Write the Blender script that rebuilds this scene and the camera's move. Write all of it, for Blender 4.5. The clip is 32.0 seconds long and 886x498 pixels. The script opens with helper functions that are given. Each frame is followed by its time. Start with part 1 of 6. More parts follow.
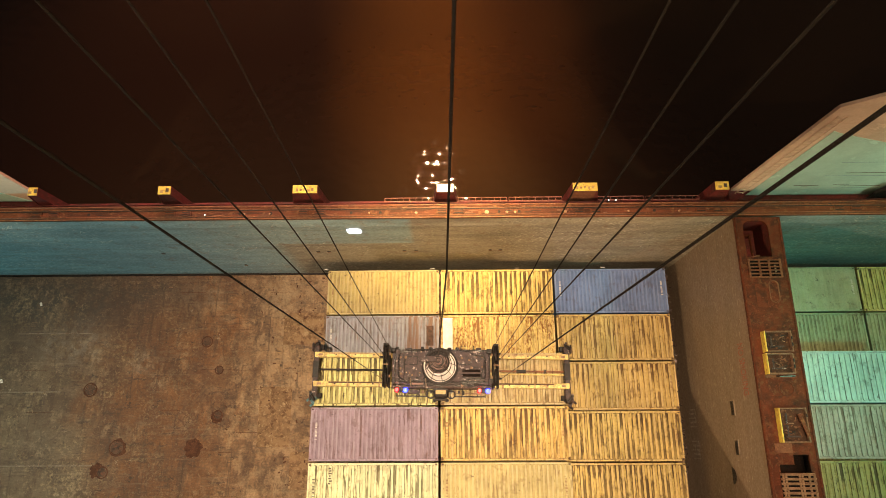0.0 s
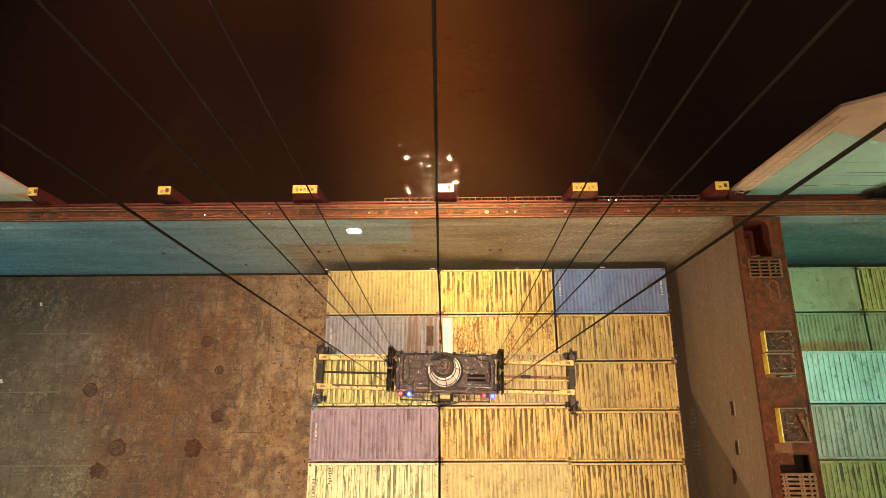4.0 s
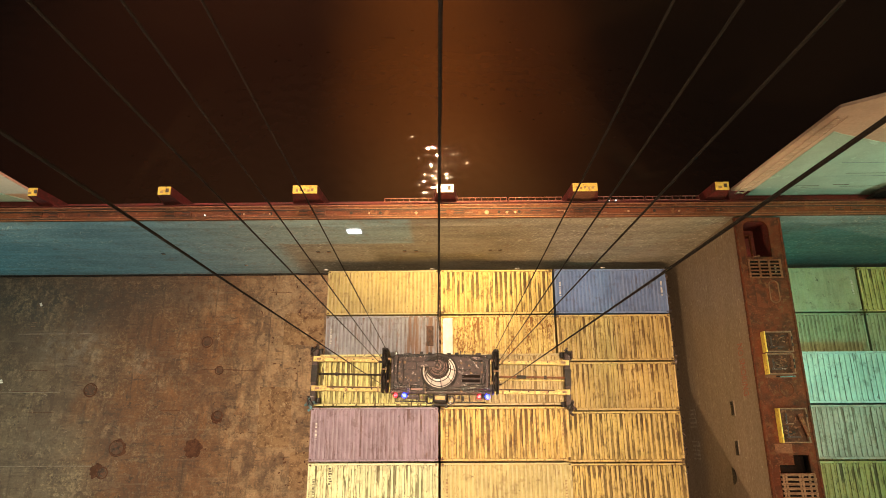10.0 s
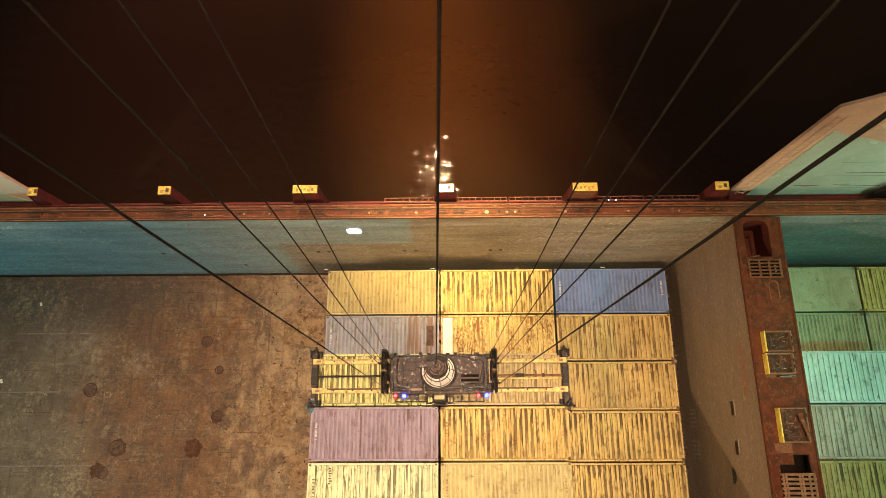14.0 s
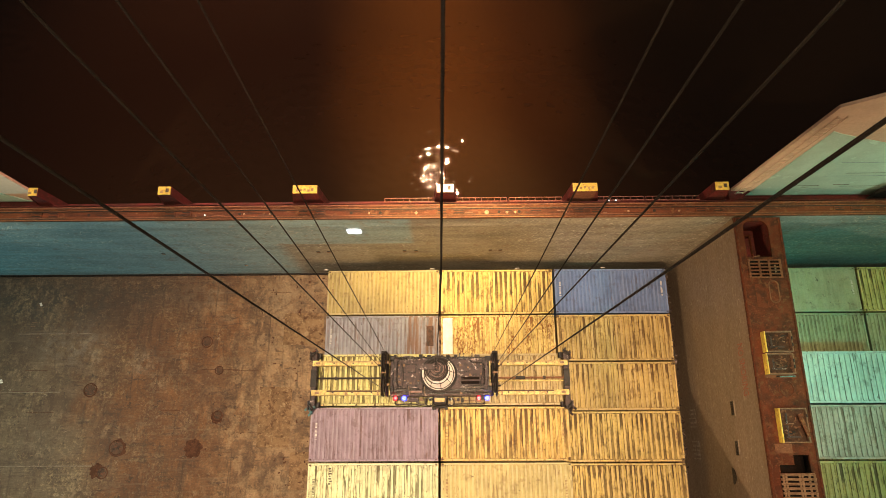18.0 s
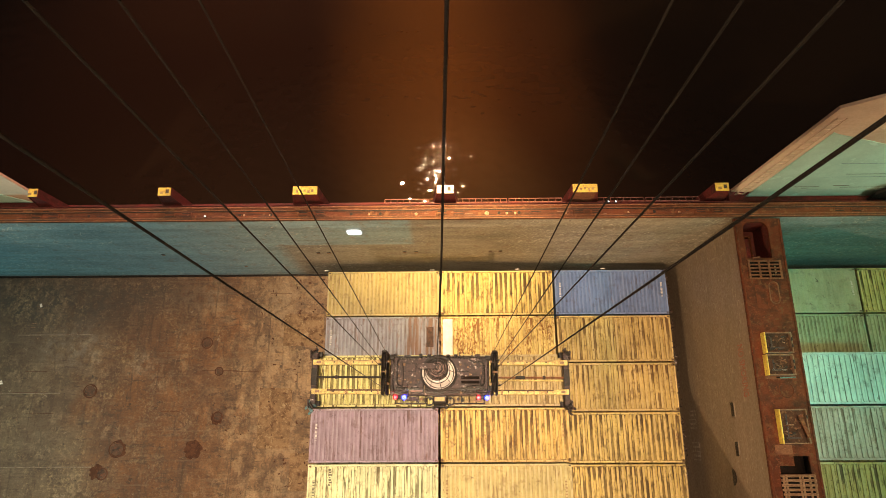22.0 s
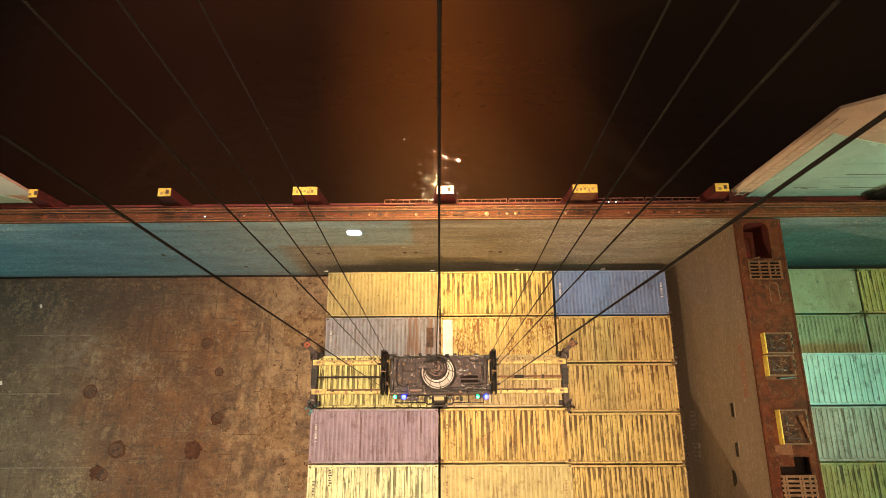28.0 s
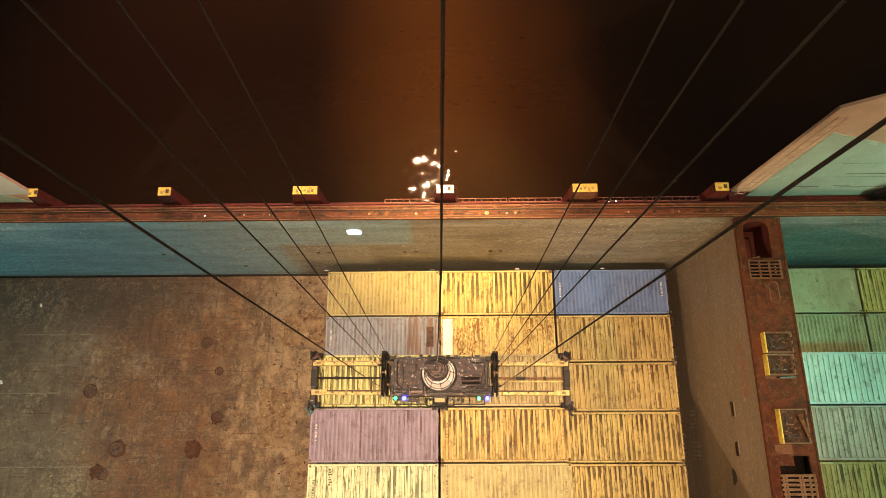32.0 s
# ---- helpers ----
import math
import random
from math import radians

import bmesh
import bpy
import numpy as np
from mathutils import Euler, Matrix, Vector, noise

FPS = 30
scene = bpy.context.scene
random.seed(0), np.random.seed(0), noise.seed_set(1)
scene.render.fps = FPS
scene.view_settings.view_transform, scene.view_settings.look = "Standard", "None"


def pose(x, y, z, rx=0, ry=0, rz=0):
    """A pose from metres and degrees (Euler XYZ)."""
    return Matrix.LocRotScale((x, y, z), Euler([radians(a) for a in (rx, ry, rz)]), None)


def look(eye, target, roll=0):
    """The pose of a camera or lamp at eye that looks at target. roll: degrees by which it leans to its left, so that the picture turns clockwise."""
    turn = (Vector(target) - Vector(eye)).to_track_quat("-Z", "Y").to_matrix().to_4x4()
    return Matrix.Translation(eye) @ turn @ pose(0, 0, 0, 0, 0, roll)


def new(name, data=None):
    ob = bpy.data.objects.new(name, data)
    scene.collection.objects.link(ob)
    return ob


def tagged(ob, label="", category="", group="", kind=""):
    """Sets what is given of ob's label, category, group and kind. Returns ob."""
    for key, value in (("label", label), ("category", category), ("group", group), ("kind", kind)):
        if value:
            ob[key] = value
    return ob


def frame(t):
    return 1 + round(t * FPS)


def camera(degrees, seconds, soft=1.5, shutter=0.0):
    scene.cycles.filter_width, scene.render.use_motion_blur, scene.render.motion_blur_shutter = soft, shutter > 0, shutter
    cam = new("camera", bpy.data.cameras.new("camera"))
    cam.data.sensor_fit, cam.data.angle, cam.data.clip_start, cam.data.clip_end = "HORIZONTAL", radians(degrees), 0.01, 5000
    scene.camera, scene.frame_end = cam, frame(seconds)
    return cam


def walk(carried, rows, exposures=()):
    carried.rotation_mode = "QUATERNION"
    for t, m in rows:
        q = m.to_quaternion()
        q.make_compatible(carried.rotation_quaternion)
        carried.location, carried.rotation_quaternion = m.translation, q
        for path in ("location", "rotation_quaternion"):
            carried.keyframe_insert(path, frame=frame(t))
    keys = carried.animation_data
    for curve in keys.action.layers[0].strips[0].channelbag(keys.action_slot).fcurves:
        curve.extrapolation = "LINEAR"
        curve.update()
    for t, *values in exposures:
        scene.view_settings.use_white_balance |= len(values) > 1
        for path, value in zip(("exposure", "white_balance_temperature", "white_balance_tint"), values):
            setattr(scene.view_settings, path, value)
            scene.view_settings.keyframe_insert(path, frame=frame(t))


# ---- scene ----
cam = camera(69.79, 32.0, soft=0.5)

# The lens points 16.6 degrees off the plumb line, out over the ship's side; it nods by a hair as the crane gives.
EYE = Vector((0.0, 0.0, 36.30))
AIM = Matrix(((0.9999108, 0.0076891, 0.0109223), (-0.0042476, 0.9582912, -0.2857619), (-0.0126640, 0.2856900, 0.9582384)))
NOD = ((0, 0), (6.5, 0), (7, .3), (7.5, .8), (8, 1.2), (8.5, 1.3), (9.5, .9), (10, .5), (11, 0), (14.5, 0), (17.5, 0), (18, .4),
       (18.5, .9), (19, 1.4), (20, 1.55), (21, 2.15), (22, 2.2), (23, 2.4), (24, 2.9), (25, 3.1), (29, 3.1), (30, 2.75), (31, 2.25), (32, 1.8))


def aimed(nod):
    turn = Matrix.Rotation(nod / 1124.0, 4, "X")
    return Matrix.Translation(EYE) @ AIM.to_4x4() @ turn


walk(cam, [(t, aimed(n)) for t, n in NOD])

# ---- night, the crane's and quay's floodlights, and added fills ----
world = bpy.data.worlds.new("night")
scene.world = world
world.use_nodes = True
sky = world.node_tree.nodes["Background"]
sky.inputs["Color"].default_value = (0.9, 0.75, 0.6, 1)
sky.inputs["Strength"].default_value = 0.078
scene.view_settings.exposure = 0.0


def spot(name, eye, target, colour, watts, degrees, blend, radius):
    lamp = bpy.data.lights.new(name, "SPOT")
    lamp.color, lamp.energy, lamp.spot_size, lamp.spot_blend, lamp.shadow_soft_size = colour, watts, radians(degrees), blend, radius
    ob = new(name, lamp)
    ob.matrix_world = look(eye, target)
    return ob


TEAL, SEA_GREEN = (0.17, 0.81, 0.94), (0.06, 1.0, 0.82)
spot("boom_floodlight", (-1.8, -1.5, 66), (-5.4, -3.6, 3), (0.98, 0.77, 0.55), 262000, 47.5, 1.0, 0.4)
spot("boom_floodlight", (3.5, 1.5, 66), (3.6, 0.5, 3), (1.0, 0.57, 0.29), 57000, 34, 1.0, 0.4)
spot("boom_floodlight", (10.5, 1.0, 53), (21.5, 4.2, 3), (1.0, 0.72, 0.36), 50000, 26, 1.0, 0.4)
spot("quay_floodlight", (-34, -25, 34), (12.6, 4, 6.5), (1.0, 0.69, 0.41), 70000, 22, 0.5, 0.5)
# Added fill for the hold wall, set low to leave the floor unlit.
spot("quay_floodlight", (1, -31, 27.2), (0.8, 9.35, 6.5), (1.0, 0.65, 0.37), 65000, 40, 1.0, 1.5)
spot("leg_floodlight", (-38, -30, 27), (-25, 9.3, 6.0), TEAL, 34500, 42, 0.8, 0.5)
spot("leg_floodlight", (-37, -3, 34), (-28, -1.6, 0), (0.66, 0.97, 0.84), 27000, 46, 1.0, 0.5)
spot("leg_floodlight", (26, -5.5, 35), (20.5, 6.5, 3), SEA_GREEN, 13200, 50, 0.8, 0.5)
spot("leg_floodlight", (27, -5.5, 35), (16.0, 4.0, 5), (0.05, 1.0, 0.80), 14000, 24, 1.0, 0.5)
# Narrow fills added for the hatch covers alone; no such lamps are known.
spot("sill_floodlight", (26, -9, 40), (17, 10.8, 14.5), (1.0, 0.66, 0.42), 31000, 19, 0.6, 0.4)
spot("sill_floodlight", (-30, -9, 40), (-22, 10.8, 13.0), (1.0, 0.70, 0.42), 44000, 17, 1.0, 0.4)
spot("boom_downlight", (-0.2, 11.4, 42), (0.2, 11.4, 4), (1.0, 0.68, 0.28), 165000, 21, 1.0, 0.4)
for y in (16.5, 20, 24, 28.5, 33):
    spot("boom_downlight", (-1.7, y, 42), (-1.8, y + 0.4, 4), (1.0, 0.43, 0.09), 134000, 19.5, 1.0, 0.4)
for y in (15.5, 20, 25, 31):
    spot("boom_downlight", (2.6, y, 42), (2.3, y + 0.4, 4), (1.0, 0.40, 0.11), 92000, 22, 1.0, 0.4)
spot("boom_floodlight", (-1.6, 28.6, 40), (-1.0, 14.0, 4), (1.0, 0.62, 0.34), 80000, 19, 1.0, 0.16)
# Broad fills added to lift the dark water, their glints out of view.
spot("mast_floodlight", (24.0, 62, 26), (15.0, 21, 4), (1.0, 0.66, 0.45), 62000, 54, 1.0, 0.5)
spot("mast_floodlight", (-5.0, 62, 26), (-9.0, 21, 4), (1.0, 0.47, 0.38), 290000, 54, 1.0, 0.5)


# ---- materials ----
def nodes_of(name, rough=0.6, metal=0.0):
    m = bpy.data.materials.new(name)
    m.use_nodes = True
    t = m.node_tree
    b = t.nodes["Principled BSDF"]
    b.inputs["Roughness"].default_value, b.inputs["Metallic"].default_value = rough, metal
    return m, t, b


def put(t, kind, **values):
    n = t.nodes.new(kind)
    for k, v in values.items():
        n.inputs[k.replace("_", " ")].default_value = v
    return n


def mixed(t, a, b, factor):
    """a and b are colours or sockets."""
    n = t.nodes.new("ShaderNodeMix")
    n.data_type = "RGBA"
    for i, v in ((6, a), (7, b)):
        if isinstance(v, tuple):
            n.inputs[i].default_value = (*v, 1)
        else:
            t.links.new(v, n.inputs[i])
    if isinstance(factor, float):
        n.inputs[0].default_value = factor
    else:
        t.links.new(factor, n.inputs[0])
    return n.outputs[2]


def where(t, scale=(1, 1, 1), own=True):
    """Coordinates, stretched: the object's own, shifted at random from object to object, or else the place in the world."""
    tc = t.nodes.new("ShaderNodeTexCoord")
    mp = t.nodes.new("ShaderNodeMapping")
    mp.inputs["Scale"].default_value = scale
    if own:
        t.links.new(tc.outputs["Object"], mp.inputs["Vector"])
    else:
        t.links.new(t.nodes.new("ShaderNodeNewGeometry").outputs["Position"], mp.inputs["Vector"])
    if own:
        info = t.nodes.new("ShaderNodeObjectInfo")
        mul = t.nodes.new("ShaderNodeMath")
        mul.operation, mul.inputs[1].default_value = "MULTIPLY", 37.0
        t.links.new(info.outputs["Random"], mul.inputs[0])
        t.links.new(mul.outputs[0], mp.inputs["Location"])
    return mp.outputs["Vector"]


def noisy(t, vector, scale, low, high, detail=6.0, rough=0.6):
    n = put(t, "ShaderNodeTexNoise", Scale=scale, Detail=detail, Roughness=rough)
    t.links.new(vector, n.inputs["Vector"])
    r = put(t, "ShaderNodeMapRange", From_Min=low, From_Max=high)
    t.links.new(n.outputs["Fac"], r.inputs["Value"])
    return r.outputs["Result"]


def times(t, a, b):
    n = t.nodes.new("ShaderNodeMath")
    n.operation = "MULTIPLY"
    for i, v in enumerate((a, b)):
        if isinstance(v, (int, float)):
            n.inputs[i].default_value = v
        else:
            t.links.new(v, n.inputs[i])
    return n.outputs[0]


def bumped(t, b, height, strength, distance):
    n = put(t, "ShaderNodeBump", Strength=strength, Distance=distance)
    t.links.new(height, n.inputs["Height"])
    t.links.new(n.outputs["Normal"], b.inputs["Normal"])


def worn(name, colour, dirt, stain=0.35, streak=(1, 1, 1), size=1.0, rough=0.6, metal=0.0, rust=(0.16, 0.06, 0.025), rusty=0.3, own=True, bump=0.3, gloss=0.5, fleck=None):
    """Painted steel: broad fading, streaks of dirt, specks of rust."""
    m, t, b = nodes_of(name, rough, metal)
    v, s = where(t, (1, 1, 1), own), where(t, streak, own)
    fade = noisy(t, v, 0.55 * size, 0.40, 0.62)
    c = mixed(t, colour, tuple(x * 0.7 for x in colour), fade)
    c = mixed(t, c, dirt, times(t, noisy(t, s, 1.6 * size, 0.47, 0.64, 6.0, 0.62), min(1.0, stain * 2)))
    c = mixed(t, c, rust, times(t, noisy(t, v, 3.4 * size, 0.55, 0.64, 5.0, 0.65), min(1.0, rusty * 2)))
    c = mixed(t, c, fleck or tuple(min(0.9, x * 1.6 + 0.01) for x in colour), times(t, noisy(t, v, (1.1 if fleck else 6.5) * size, 0.575 if fleck else 0.60, 0.62 if fleck else 0.66, 8.0 if fleck else 4.0, 0.78 if fleck else 0.6), 0.9 if fleck else 0.5))
    fine = noisy(t, v, 17.0 * size, 0.35, 0.68, 4.0)
    c = mixed(t, c, dirt, times(t, fine, 0.28))
    t.links.new(c, b.inputs["Base Color"])
    rr = put(t, "ShaderNodeMapRange", To_Min=rough - 0.12, To_Max=min(1.0, rough + 0.2))
    t.links.new(fine, rr.inputs["Value"])
    t.links.new(rr.outputs["Result"], b.inputs["Roughness"])
    b.inputs["Specular IOR Level"].default_value = gloss
    bumped(t, b, fine, bump, 0.01)
    return m


def glowing(name, colour, strength):
    m, t, b = nodes_of(name, 0.3)
    b.inputs["Base Color"].default_value = (*(x * 0.15 for x in colour), 1)
    b.inputs["Emission Color"].default_value = (*colour, 1)
    b.inputs["Emission Strength"].default_value = strength
    return m


DIRT = (0.05, 0.032, 0.018)
# Container paints: the dirt lies in streaks across the roof, in the pressed grooves.
ACROSS = (5.0, 0.45, 1.0)


def container_paint(name, colour, stain, rusty=0.12, dirt=(0.078, 0.034, 0.008), spread=0.2, rims=0.7, group=1.2, grain=0.24, rust_from=9.0, blotch=0.0, slope=0.55):
    """Old container paint; grime and painted rib shading lie in the grooves of the roof and along their edges."""
    m, t, b = nodes_of(name, 0.5)
    v, s, w, g = where(t), where(t, ACROSS), where(t, (1.9, 0.35, 1.0)), where(t, (3.4, 0.95, 1.0))
    c = mixed(t, colour, tuple(x * 0.68 for x in colour), noisy(t, v, 0.6, 0.40, 0.62))
    c = mixed(t, c, tuple(min(0.85, x * 1.35 + 0.03) for x in colour), times(t, noisy(t, s, 1.3, 0.5, 0.66, 4.0), 0.6))
    # Runs of grime that cross several ribs and fade out.
    c = mixed(t, c, tuple(0.35 * x + 0.65 * y for x, y in zip(colour, dirt)), times(t, times(t, noisy(t, where(t, (2.6, 0.55, 1.0)), 0.9, 0.52, 0.70, 6.0, 0.62), noisy(t, v, 0.8, 0.36, 0.6, 3.0)), 0.25 + 0.5 * stain))
    tc = t.nodes.new("ShaderNodeTexCoord")
    xyz = t.nodes.new("ShaderNodeSeparateXYZ")
    t.links.new(tc.outputs["Object"], xyz.inputs[0])
    low = put(t, "ShaderNodeMapRange", From_Min=2.572, From_Max=2.566)
    edge = put(t, "ShaderNodeMapRange", From_Min=2.540, From_Max=2.546)
    for n in (low, edge):
        t.links.new(xyz.outputs["Z"], n.inputs["Value"])
    rim = times(t, low.outputs["Result"], edge.outputs["Result"])
    # Grime fills some valleys and not others, thickest towards the high side of the roof.
    runs = noisy(t, where(t, (3.1, 0.34, 1.0)), 1.25, 0.60 - 0.11 * stain, 0.655 - 0.11 * stain, 4.0, 0.62)
    high = put(t, "ShaderNodeMapRange", From_Min=-1.3, From_Max=0.9, To_Min=1.0 - slope)
    t.links.new(xyz.outputs["Y"], high.inputs["Value"])
    patchy = times(t, runs, high.outputs["Result"])
    blots = noisy(t, g, 1.6 * group, 0.60 - stain * 0.06, 0.64 - stain * 0.05, 7.0, 0.70)
    # A thin tint in every valley puts the ribs' shading into the colour.
    valley_shade = times(t, low.outputs["Result"], noisy(t, w, 0.8, 0.30, 0.62, 4.0))
    c = mixed(t, c, tuple(0.5 * x + 0.5 * y for x, y in zip(colour, dirt)), times(t, valley_shade, 0.12 + 0.2 * stain))
    c = mixed(t, c, dirt, times(t, times(t, low.outputs["Result"], patchy), 0.92))
    c = mixed(t, c, dirt, times(t, times(t, low.outputs["Result"], blots), 0.75))
    # Paler crests: the ribs' highlight is put into the colour.
    crest = put(t, "ShaderNodeMapRange", From_Min=2.570, From_Max=2.574)
    t.links.new(xyz.outputs["Z"], crest.inputs["Value"])
    c = mixed(t, c, tuple(0.82 * x + 0.085 for x in colour), times(t, times(t, crest.outputs["Result"], noisy(t, where(t, (3.0, 0.6, 1.0)), 1.1, 0.36, 0.58, 5.0)), 0.85))
    c = mixed(t, c, tuple(x * 0.8 for x in dirt), times(t, times(t, rim, noisy(t, where(t, (1.9, 0.9, 1.0)), 1.4, 0.36, 0.60, 6.0)), min(1.0, rims * 1.2)))
    c = mixed(t, c, dirt, times(t, noisy(t, s, 1.3, 0.56, 0.63, 6.0, 0.66), spread + 0.45 * stain))
    c = mixed(t, c, dirt, times(t, noisy(t, v, 2.2, 0.56, 0.66, 6.0, 0.65), 0.5))
    c = mixed(t, c, (0.20, 0.07, 0.02), times(t, noisy(t, w, 2.6, 0.62 - 0.16 * rusty, 0.68, 5.0, 0.65), min(1.0, rusty * 3)))
    c = mixed(t, c, (0.03, 0.02, 0.012), times(t, noisy(t, v, 3.7, 0.645, 0.67, 7.0, 0.7), 0.7))
    if blotch:
        c = mixed(t, c, (0.20, 0.078, 0.013), times(t, times(t, noisy(t, where(t, (2.6, 1.1, 1.0)), 4.2, 0.50, 0.53, 7.0, 0.76), noisy(t, where(t, (1.6, 0.45, 1.0)), 0.9, 0.42, 0.54, 5.0)), blotch))
    fine = noisy(t, v, 13.0, 0.36, 0.66, 4.0)
    c = mixed(t, c, dirt, times(t, fine, grain * 0.7))
    if rust_from < 3:
        end = put(t, "ShaderNodeMapRange", From_Min=rust_from, From_Max=rust_from + 0.5)
        t.links.new(xyz.outputs["X"], end.inputs["Value"])
        lines = noisy(t, where(t, (7.0, 0.25, 1.0)), 1.0, 0.50, 0.55, 3.0)
        c = mixed(t, c, (0.16, 0.08, 0.036), times(t, times(t, end.outputs["Result"], lines), 0.8))
    t.links.new(c, b.inputs["Base Color"])
    b.inputs["Specular IOR Level"].default_value = 0.3
    rr = put(t, "ShaderNodeMapRange", To_Min=0.5, To_Max=0.75)
    t.links.new(fine, rr.inputs["Value"])
    t.links.new(rr.outputs["Result"], b.inputs["Roughness"])
    bumped(t, b, noisy(t, v, 3.0, 0.2, 0.8), 0.4, 0.03)
    return m


M_YELLOW = container_paint("faded yellow paint", (0.55, 0.39, 0.128), 0.72, 0.12, (0.080, 0.036, 0.008), 0.25, 0.8, 0.5)
M_SMOOTH = container_paint("smooth yellow paint", (0.54, 0.455, 0.19), 0.2, 0.05, (0.20, 0.13, 0.05), 0.15, 0.3, 1.2, 0.16)
M_STRAW = container_paint("straw yellow paint", (0.42, 0.335, 0.125), 0.25, 0.05, (0.17, 0.115, 0.045), 0.2, 0.35, 1.2, 0.16)
M_OCHRE = container_paint("ochre paint", (0.65, 0.445, 0.125), 1.05, 0.16, (0.070, 0.029, 0.006), 0.2, 1.0, 0.5)
M_TAN = container_paint("tan yellow paint", (0.44, 0.345, 0.155), 0.7, 0.15, (0.13, 0.080, 0.027), 0.5, 0.8, 0.6)
M_LEMON = container_paint("lemon paint", (0.70, 0.71, 0.40), 0.6, 0.12, (0.085, 0.07, 0.025))
M_MOSSY = container_paint("mossy yellow paint", (0.60, 0.55, 0.20), 1.25, 0.15, (0.060, 0.044, 0.010), 0.75, 0.9, 0.6, 0.24, 9.0, 0.0)
M_STRIPED = container_paint("stained yellow paint", (0.66, 0.470, 0.142), 1.2, 0.12, (0.055, 0.026, 0.006), 0.15, 1.0, 0.42)
M_RUSTED = container_paint("rusted yellow paint", (0.72, 0.53, 0.17), 0.6, 0.1, (0.15, 0.066, 0.014), 0.15, 0.8, 0.8, 0.2, 9.0, 1.0)
M_BLUE = container_paint("faded blue paint", (0.122, 0.190, 0.375), 0.25, 0.05, (0.075, 0.082, 0.12), 0.3, 0.2, 1.2, 0.14)
M_GREY = container_paint("grey blue paint", (0.275, 0.282, 0.315), 0.30, 0.16, (0.12, 0.09, 0.075), 0.2, 0.3, 1.2, 0.16, 0.9)
M_PURPLE = container_paint("faded maroon paint", (0.290, 0.220, 0.272), 0.3, 0.10, (0.11, 0.062, 0.060), 0.45, 0.25, 0.5, 0.12)
M_PALE = container_paint("pale green paint", (0.33, 0.37, 0.21), 0.25, 0.08, (0.10, 0.08, 0.05), 0.15, 0.4)
M_WHITE = container_paint("dirty grey paint", (0.38, 0.36, 0.30), 0.5, 0.08, (0.10, 0.08, 0.055), 0.25, 0.5)
M_AQUA = container_paint("pale aqua paint", (0.40, 0.55, 0.51), 0.1, 0.05, (0.11, 0.13, 0.11), 0.08, 0.8, 1.2, 0.12)
M_LIME = container_paint("lime yellow paint", (0.52, 0.47, 0.16), 0.6, 0.08, (0.06, 0.045, 0.018), 0.2, 0.6)
M_GREEN = container_paint("green yellow paint", (0.36, 0.32, 0.11), 0.8, 0.08, (0.06, 0.045, 0.018), 0.25, 0.6)
M_CAST = worn("corner casting steel", (0.20, 0.12, 0.06), DIRT, 0.6, (1, 1, 1), 3.0, 0.7, 0.3)
M_RAIL = worn("container rail steel", (0.42, 0.30, 0.12), (0.12, 0.06, 0.03), 0.5, (1, 1, 1), 2.0, 0.6)
M_DECK = worn("red oxide deck paint", (0.118, 0.029, 0.010), (0.042, 0.015, 0.007), 0.8, (1, 1, 1), 1.1, 0.75, 0.0, (0.11, 0.048, 0.02), 0.5, True, 0.5, 0.2)
M_COAMING = worn("brown red coaming paint", (0.14, 0.039, 0.011), (0.04, 0.015, 0.006), 0.8, (0.25, 3.0, 3.0), 1.2, 0.65, 0.0, (0.16, 0.07, 0.025), 0.5, False, 0.5, 0.3)
M_REDDARK = worn("dark red paint", (0.12, 0.017, 0.014), (0.045, 0.014, 0.009), 0.5, (1, 1, 1), 1.0, 0.65, 0.0, (0.10, 0.035, 0.02), 0.3, True, 0.3, 0.3)
M_YPLATE = worn("safety yellow paint", (0.80, 0.60, 0.09), (0.40, 0.25, 0.05), 0.3, (1, 1, 1), 3.0, 0.5)
M_WPLATE = worn("white plate paint", (0.86, 0.84, 0.76), (0.6, 0.54, 0.44), 0.12, (1, 1, 1), 3.0, 0.5, 0.0, (0.5, 0.36, 0.2), 0.1)
M_BLACK = worn("black greasy steel", (0.008, 0.007, 0.006), (0.022, 0.015, 0.011), 0.35, (1, 1, 1), 3.0, 0.5, 0.1, (0.05, 0.025, 0.016), 0.2, True, 0.4, 0.35)
M_GREASE = worn("wet black grease", (0.008, 0.007, 0.007), (0.03, 0.02, 0.015), 0.25, (1, 1, 1), 4.0, 0.24, 0.0, (0.06, 0.03, 0.02), 0.15, True, 0.5, 0.9)
M_HEAD = worn("dark brown weathered steel", (0.050, 0.027, 0.024), (0.010, 0.007, 0.006), 0.75, (1, 1, 1), 3.0, 0.55, 0.1, (0.10, 0.052, 0.042), 0.3, True, 0.5, 0.5, (0.48, 0.40, 0.38))
M_SPREAD = worn("spreader yellow paint", (0.66, 0.51, 0.16), (0.16, 0.10, 0.03), 0.4, (1, 1, 1), 2.5, 0.5)
M_ORANGE = worn("orange flipper paint", (0.36, 0.075, 0.022), (0.12, 0.04, 0.015), 0.7, (1, 1, 1), 3.0, 0.5)
M_TEALP = worn("teal guard paint", (0.08, 0.26, 0.30), DIRT, 0.35, (1, 1, 1), 3.0, 0.5)
M_ROPE = worn("greased wire rope", (0.030, 0.020, 0.012), (0.021, 0.014, 0.009), 0.2, (1, 1, 1), 2.0, 0.7, 0.0, (0.036, 0.023, 0.013), 0.0, True, 0.3, 0.2, (0.040, 0.026, 0.015))
